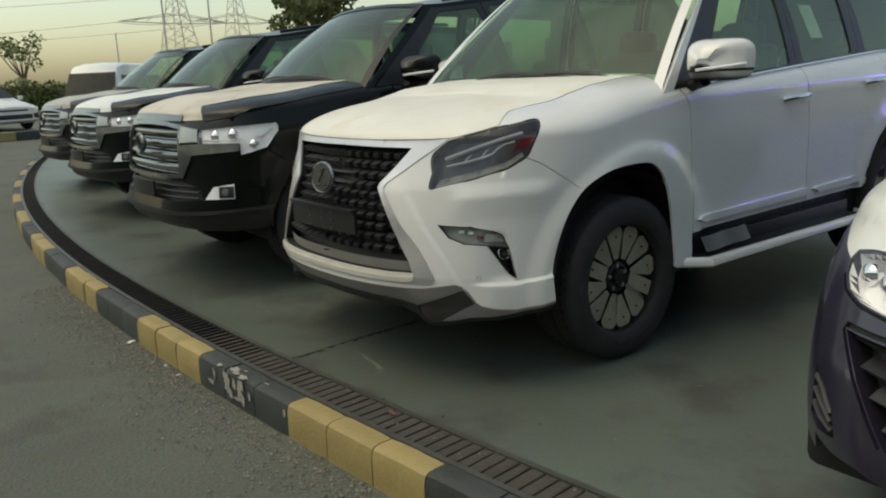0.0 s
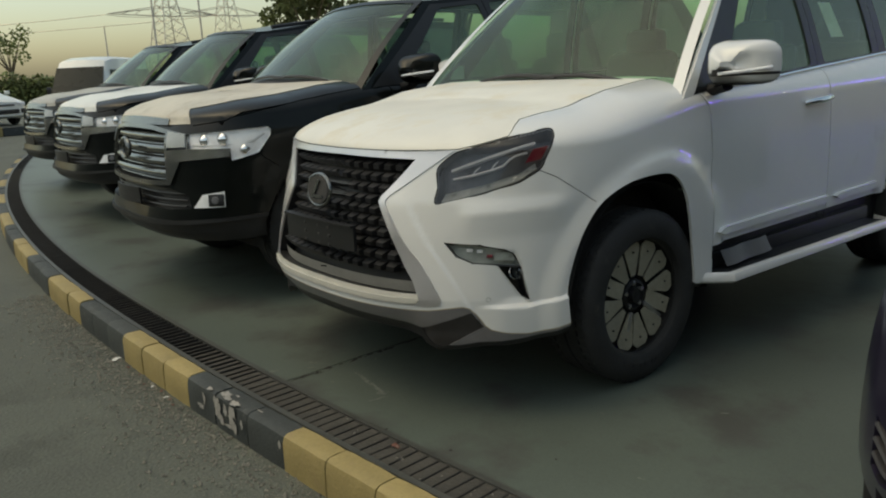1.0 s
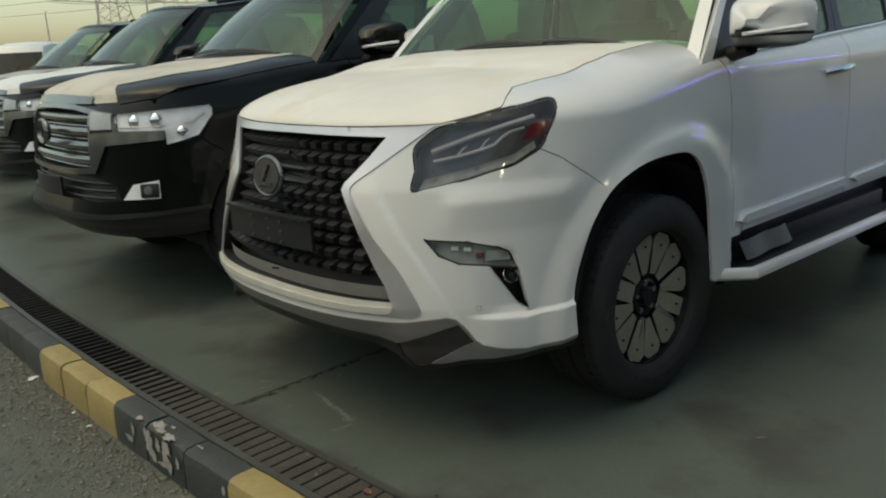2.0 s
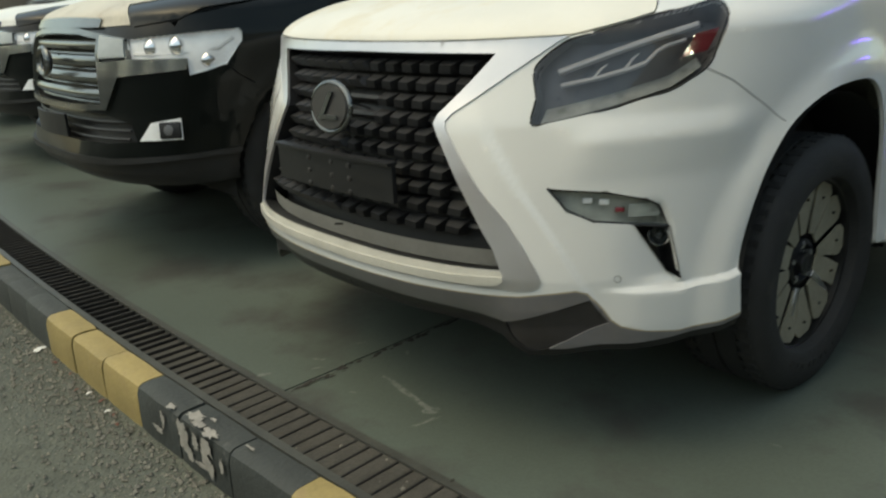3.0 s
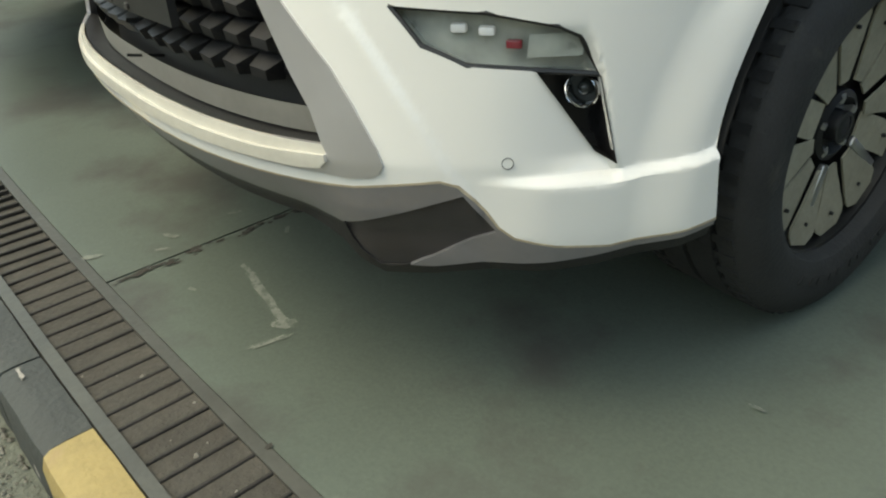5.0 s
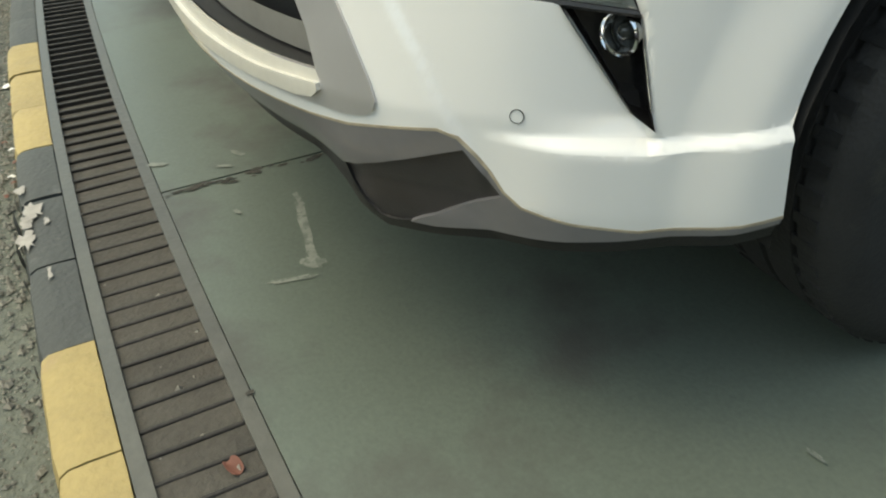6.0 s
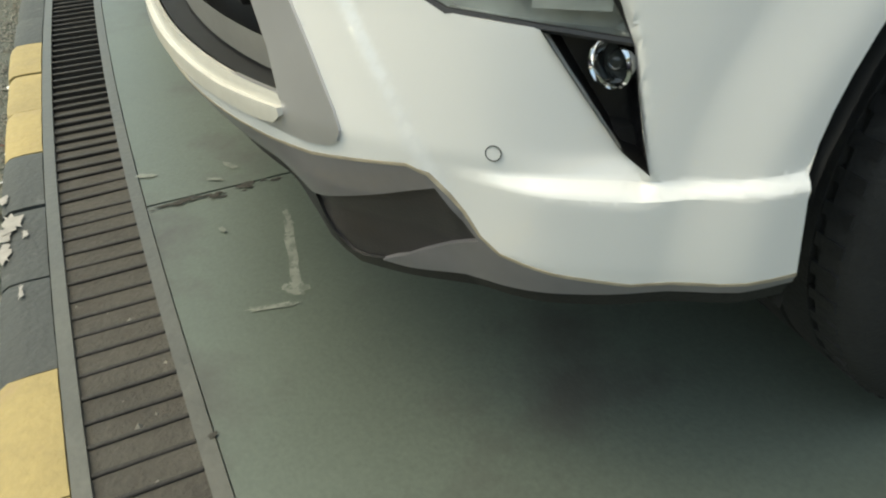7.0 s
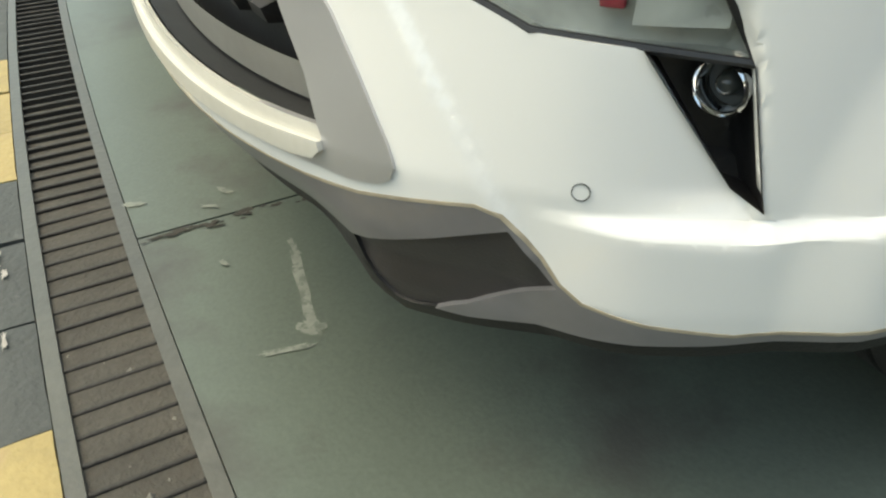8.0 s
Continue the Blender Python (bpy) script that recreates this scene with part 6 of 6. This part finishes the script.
def ribbon(x0, x1, n, d0, d1, z0, z1, closed=True):
    """A strip along the kerb between two distances behind its front edge, from z0 up to z1."""
    bm = bmesh.new()
    rows = []
    for i in range(n + 1):
        x = x0 + (x1 - x0) * i / n
        y, e = kerb_y(x), 0.01
        t = Vector((2 * e, kerb_y(x + e) - kerb_y(x - e), 0)).normalized()
        nn = Vector((-t.y, t.x, 0))
        p = Vector((x, y, 0))
        rows.append([bm.verts.new(p + nn * d + Vector((0, 0, z))) for d, z in ((d0, z0), (d0, z1), (d1, z1), (d1, z0))])
    for p, q in zip(rows, rows[1:]):
        for k in range(4):
            bm.faces.new((p[k], p[(k + 1) % 4], q[(k + 1) % 4], q[k]))
    bm.faces.new(rows[0][::-1]), bm.faces.new(rows[-1])
    bmesh.ops.recalc_face_normals(bm, faces=bm.faces)
    return bm


def at_kerb(x, d, z=0.0):
    t = Vector((0.02, kerb_y(x + 0.01) - kerb_y(x - 0.01), 0)).normalized()
    return Vector((x, kerb_y(x), z)) + Vector((-t.y, t.x, 0)) * d, math.degrees(math.atan2(t.y, t.x))


ROAD_Z = -0.15
D_KERB, D_F0, D_G0, D_G1, D_F1 = 0.098, 0.101, 0.126, 0.268, 0.293


def sheet(x0, x1, y0, y1, nx, ny, z, rough):
    def f(a, b):
        x, y = x0 + (x1 - x0) * a, y0 + (y1 - y0) * b
        return Vector((x, y, z + rough * noise.noise(Vector((x * 1.3, y * 1.3, 0))) + rough * 0.5 * noise.noise(Vector((x * 5, y * 5, 3)))))
    return grid(f, nx, ny)


g = part("ground", sheet(-900, 900, -900, 900, 12, 12, -0.30, 0.0), SOIL)
tagged(g, "flat sandy ground reaching the horizon", "ground", kind="structure")
r = part("road", sheet(-62, 14, -14, 9, 190, 70, ROAD_Z, 0.008), ROAD)
tagged(r, "worn grey road surface below the kerb", "road", kind="structure")


def slab(x0, x1, n):
    """Part of the painted floor, from the drain's frame to the back of the lot."""
    bm = bmesh.new()
    front, back = [], []
    for i in range(n + 1):
        u = i / n
        x = x0(0) + (x1(0) - x0(0)) * u
        p, _ = at_kerb(x, D_F1 + 0.002)
        front.append(bm.verts.new(p))
        back.append((x0(1) + (x1(1) - x0(1)) * u, 14.0))
    rows = [front]
    for j in range(1, 15):
        w = j / 14
        rows.append([bm.verts.new((front[i].co.x + (back[i][0] - front[i].co.x) * w, front[i].co.y + (14.0 - front[i].co.y) * w, 0)) for i in range(n + 1)])
    low = [bm.verts.new(v.co - Vector((0, 0, 0.12))) for v in front]
    for p, q in zip([low] + rows, rows):
        for i in range(n):
            bm.faces.new((p[i], p[i + 1], q[i + 1], q[i]))
    for side in (0, n):
        col = [r_[side] for r_ in rows]
        dn = [bm.verts.new(v.co - Vector((0, 0, 0.03))) for v in col]
        for k in range(len(col) - 1):
            bm.faces.new((col[k], col[k + 1], dn[k + 1], dn[k]))
    bmesh.ops.recalc_face_normals(bm, faces=bm.faces)
    return bm


JX = (-0.088, -1.30)
fl = empty("floor")
tagged(fl, "green painted concrete lot floor with a worn joint", "floor", kind="structure")
part("floor_slab", slab(lambda w: -22.0, lambda w: JX[w] - 0.0035, 60), FLOOR, fl)
part("floor_slab", slab(lambda w: JX[w] + 0.0035, lambda w: 7.5, 40), FLOOR, fl)
jb = box(-0.02, 0.02, -0.11, 14.2, -0.04, -0.006)
for vv in jb.verts:
    vv.co.x += JX[0] + (JX[1] - JX[0]) * max(0, vv.co.y + 0.11) / 14.3
part("joint_fill", jb, CRACK, fl)
chips = bmesh.new()
for k in range(110):
    w = random.random() ** 1.3 * 0.085
    y0 = -0.14
    x, y = JX[0] + (JX[1] - JX[0]) * w + random.gauss(0, 0.006), y0 + (14 - y0) * w
    r0 = random.uniform(0.003, 0.011)
    ring = [chips.verts.new((x + r0 * random.uniform(0.4, 1.1) * math.cos(a), y + 1.8 * r0 * random.uniform(0.4, 1.2) * math.sin(a), 0.0006 + 0.00003 * k)) for a in np.linspace(0, 2 * math.pi, 7, endpoint=False)]
    chips.faces.new(ring)
part("joint_chip", chips, CRACK, fl)


def blot(cx, cy, a, b, turn, z=0.004, n=22, rag=0.3):
    bm = bmesh.new()
    c, s = math.cos(radians(turn)), math.sin(radians(turn))
    ring = []
    for k in range(n):
        t = 2 * math.pi * k / n
        r0 = 1 + random.uniform(-rag, rag)
        p, q = a * r0 * abs(math.cos(t)) ** 0.6 * (1 if math.cos(t) > 0 else -1), b * r0 * abs(math.sin(t)) ** 0.6 * (1 if math.sin(t) > 0 else -1)
        ring.append(bm.verts.new((cx + c * p - s * q, cy + s * p + c * q, z)))
    bm.faces.new(ring)
    return bm


for zi, (cx, cy, a, b, turn) in enumerate(((0.17, 0.135, 0.125, 0.010, -6), (0.055, 0.15, 0.035, 0.006, 2), (0.295, 0.118, 0.022, 0.018, 60), (0.332, 0.068, 0.040, 0.007, 82), (-0.25, -0.115, 0.022, 0.009, 70), (-0.17, 0.03, 0.02, 0.006, 65))):
    part("paint_scuff", blot(cx, cy, a, b, turn, 0.0008 + 0.0004 * zi), SCUFF, fl)
for zi, (cx, cy, a, b, turn) in enumerate(((-0.22, 0.07, 0.022, 0.007, 30), (-0.23, 0.24, 0.018, 0.006, 70), (0.05, 0.02, 0.012, 0.005, 20), (-0.05, 0.30, 0.02, 0.005, -30), (1.04, 0.62, 0.014, 0.004, 10), (1.35, 0.95, 0.02, 0.005, 50))):
    part("paint_scuff", blot(cx, cy, a, b, turn, 0.0034 + 0.0003 * zi), SCUFF, fl)
for cx, cy, a, b in ((0.89, 0.017, 0.006, 0.005), (0.596, -0.06, 0.005, 0.007), (1.18, 0.24, 0.005, 0.004), (1.45, 0.35, 0.011, 0.004)):
    part("dirt_speck", blot(cx, cy, a, b, 20), CRACK if a < 0.01 else SCUFF, fl)

dr = empty("drain")
tagged(dr, "long curved floor drain with a dirty steel grating", "drain", kind="structure")
silt = ribbon(-18, 4.2, 300, D_G0 - 0.002, D_G1 + 0.002, -0.12, 0.0)
for v in silt.verts:
    if v.co.z > -0.06:
        v.co.z = -0.0055 - 0.016 * smooth(0.1, -1.6, v.co.x) + 0.003 * noise.noise(Vector((v.co.x * 9, v.co.y * 9, 2)))
part("silt_bed", silt, SILT, dr, "dry grey-brown silt filling the channel")
part("drain_frame", ribbon(-18, 4.2, 150, D_F0, D_G0, -0.10, 0.002), GRATE_FRAME, dr)
part("drain_frame", ribbon(-18, 4.2, 150, D_G1, D_F1, -0.10, 0.002), GRATE_FRAME, dr)
bar = box(-0.0042, 0.0042, D_G0 - 0.001, D_G1 + 0.001, -0.045, 0.0, 0.002, 1)
me = bpy.data.meshes.new("grate_bar")
bar.to_mesh(me), bar.free()
me.materials.append(GRATE)
far = bmesh.new()
x, k = 3.9, 0
while x > -17.5:
    p, turn = at_kerb(x, 0)
    m = Matrix.Translation(p) @ pose(0, 0, -0.0005 - 0.0015 * random.random(), 0, 0, turn + random.gauss(0, 0.6))
    if x > -11.5:
        share("grate_bar", me, dr, m)
    else:
        b = box(-0.0042, 0.0042, D_G0 - 0.001, D_G1 + 0.001, -0.045, 0.0)
        b.transform(m)
        t = bpy.data.meshes.new("bar")
        b.to_mesh(t), b.free(), far.from_mesh(t)
        bpy.data.meshes.remove(t)
    x -= 0.0545 * math.cos(radians(turn))
ob = part("far_grate_bars", far, GRATE, dr)
ob["kind"] = "stuff"


def kerb_block(x0, x1, seed):
    """A kerbstone between two places along the bend, its front edge rounded and chipped."""
    rnd = random.Random(seed)
    bm = bmesh.new()
    n = 6
    dz, dd = rnd.uniform(-0.004, 0.003), rnd.uniform(-0.004, 0.004)
    rings = []
    for i in range(n + 1):
        u = i / n
        x = x0 + (x1 - x0) * u
        p, turn = at_kerb(x, 0)
        t = radians(turn)
        nn, tt = Vector((-math.sin(t), math.cos(t), 0)), Vector((math.cos(t), math.sin(t), 0))
        end = 0.003 if i in (0, n) else 0.0
        prof = [(0.0 + end, -0.20), (0.0 + end, -0.10), (0.002 + end, -0.035), (0.009 + end, -0.010 - end), (0.026, -0.001 - end), (0.055, 0.001 - end), (D_KERB, 0.0 - end), (D_KERB, -0.20)]
        ring = []
        for d, z in prof:
            j = 0.0022 * noise.noise(Vector((x * 14, d * 40, z * 30 + seed)))
            ring.append(bm.verts.new(p + nn * (d + dd * (d < D_KERB) + j) + Vector((0, 0, z + (dz if z > -0.15 else 0) + j))))
        rings.append(ring)
    for p, q in zip(rings, rings[1:]):
        for k in range(8):
            bm.faces.new((p[k], p[(k + 1) % 8], q[(k + 1) % 8], q[k]))
    bm.faces.new(rings[0][::-1]), bm.faces.new(rings[-1])
    bmesh.ops.recalc_face_normals(bm, faces=bm.faces)
    return bm


kb = empty("kerb")
tagged(kb, "curved kerb of yellow and black painted concrete blocks", "kerb", kind="structure")
edges = [3.74, 2.885, 2.04, 1.196, 0.358, -0.485, -1.335, -2.20, -3.09, -3.98, -4.87, -5.76, -6.65, -7.54, -8.43, -9.32, -10.2, -11.1, -12.0, -12.9, -13.8, -14.7]
for i, (b, a) in enumerate(zip(edges, edges[1:])):
    yellow = i % 2 == 1
    for j in range(3):
        w = (b - a) / 3
        g0, g1 = a + w * j + 0.0025, a + w * (j + 1) - 0.0025
        if not yellow and i == 4 and j == 0:
            g1 -= 0.008
        part("kerb_block", kerb_block(g0, g1, i * 3 + j), KERB_YELLOW if yellow else KERB_BLACK, kb)
# bare patches where the black paint has flaked
for k, (x, d, z, a, b) in enumerate(((-0.150, 0.034, 0.0035, 0.036, 0.020), (-0.105, 0.020, 0.002, 0.020, 0.012), (-0.03, 0.018, 0.001, 0.030, 0.016), (-0.26, 0.016, 0.002, 0.018, 0.010), (0.12, 0.05, 0.0035, 0.022, 0.004), (-0.09, 0.06, 0.0035, 0.014, 0.005))):
    p, turn = at_kerb(x, d)
    part("bare_patch", blot(p.x, p.y, a, b, turn, z, 20, 0.45), KERB_CHIP, kb)
for x, z, a, b in ((-0.165, -0.030, 0.022, 0.026), (-0.155, -0.062, 0.026, 0.036), (-0.135, -0.095, 0.018, 0.018), (-0.090, -0.040, 0.014, 0.022), (-0.030, -0.032, 0.030, 0.024), (-0.040, -0.066, 0.024, 0.030), (-0.018, -0.095, 0.016, 0.024), (-0.070, -0.105, 0.030, 0.009), (0.05, -0.06, 0.008, 0.022), (-0.29, -0.045, 0.010, 0.022), (-0.33, -0.092, 0.030, 0.010), (0.345, -0.045, 0.010, 0.018)):
    p, turn = at_kerb(x, -0.004)
    bm = blot(0, 0, a, b, 0, 0, 20, 0.45)
    bm.transform(Matrix.Translation((p.x, p.y, z)) @ pose(0, 0, 0, 90, 0, turn))
    part("bare_patch", bm, KERB_CHIP, kb)

# grit and litter at the foot of the kerb
grit = bmesh.new()
for k in range(6500):
    x = random.uniform(-3.2, 1.9)
    p, _ = at_kerb(x, -abs(random.gauss(0.0, 0.16)) - 0.006, ROAD_Z)
    if k % 60 == 0:
        p, _ = at_kerb(max(x, random.uniform(0.2, 1.9)), random.uniform(0.135, 0.26), -0.0125)
    r0 = random.choice((0.0025, 0.003, 0.004, 0.006, 0.009)) * random.uniform(0.6, 1.3)
    c = p + Vector((0, 0, 0.002 + r0 * 0.3 + 0.004 * noise.noise(Vector((p.x * 1.3, p.y * 1.3, 0)))))
    q = [grit.verts.new(c + Vector((r0 * random.uniform(0.6, 1.2) * math.cos(a), r0 * random.uniform(0.6, 1.2) * math.sin(a), 0))) for a in (0.2, 1.8, 3.3, 4.9)]
    t = grit.verts.new(c + Vector((0, 0, r0 * 0.8)))
    for i in range(4):
        grit.faces.new((q[i], q[(i + 1) % 4], t))
leaf = part("dry_leaf", grid(lambda a, b: Vector(((a - 0.5) * 0.030, (b - 0.5) * 0.022 * (1 - 1.4 * (a - 0.5) ** 2), 0.003 + 0.006 * (2 * b - 1) ** 2 + 0.003 * math.sin(a * 5))), 6, 4, thick=0.001), LITTER_RED)
leaf.matrix_world = pose(0.727, -0.108, -0.0045, 0, 0, 25)
tagged(leaf, "curled dry red leaf lying on the drain silt", "leaf", group="litter by the kerb")
tagged(part("grit", grit, STONE, None, flat=True), "loose grit and sand at the kerb foot", "gravel", kind="stuff")
for name, mt, lab, cat, spots in (("dry_leaf", LITTER_RED, "small dry red leaf on the road", "leaf", ((-0.62, -0.03), (-0.75, -0.02), (-0.9, -0.05), (-1.05, -0.02), (-0.55, -0.05), (-1.2, -0.03))),
                                  ("paper_scrap", LITTER_WHITE, "white paper scrap lying on the road", "litter", ((-0.66, -0.035), (-1.38, -0.03), (-0.84, -0.03), (-3.6, -0.5)))):
    for x, d in spots:
        p, turn = at_kerb(x, d, ROAD_Z)
        L = random.uniform(0.008, 0.016) * (2.0 if name == "paper_scrap" and x in (-1.38, -3.6) else 1)
        bm = grid(lambda a, b: Vector(((a - 0.5) * 2 * L * (1 - 0.7 * abs(b - 0.5)), (b - 0.5) * L * 0.9, 0.005 + 0.004 * math.sin(a * 3))), 4, 3, thick=0.001)
        ob = part(name, bm, mt)
        ob.matrix_world = Matrix.Translation(p + Vector((0, 0, 0.003))) @ pose(0, 0, 0, 0, 0, random.uniform(0, 180))
        tagged(ob, lab, cat, group="litter by the kerb")
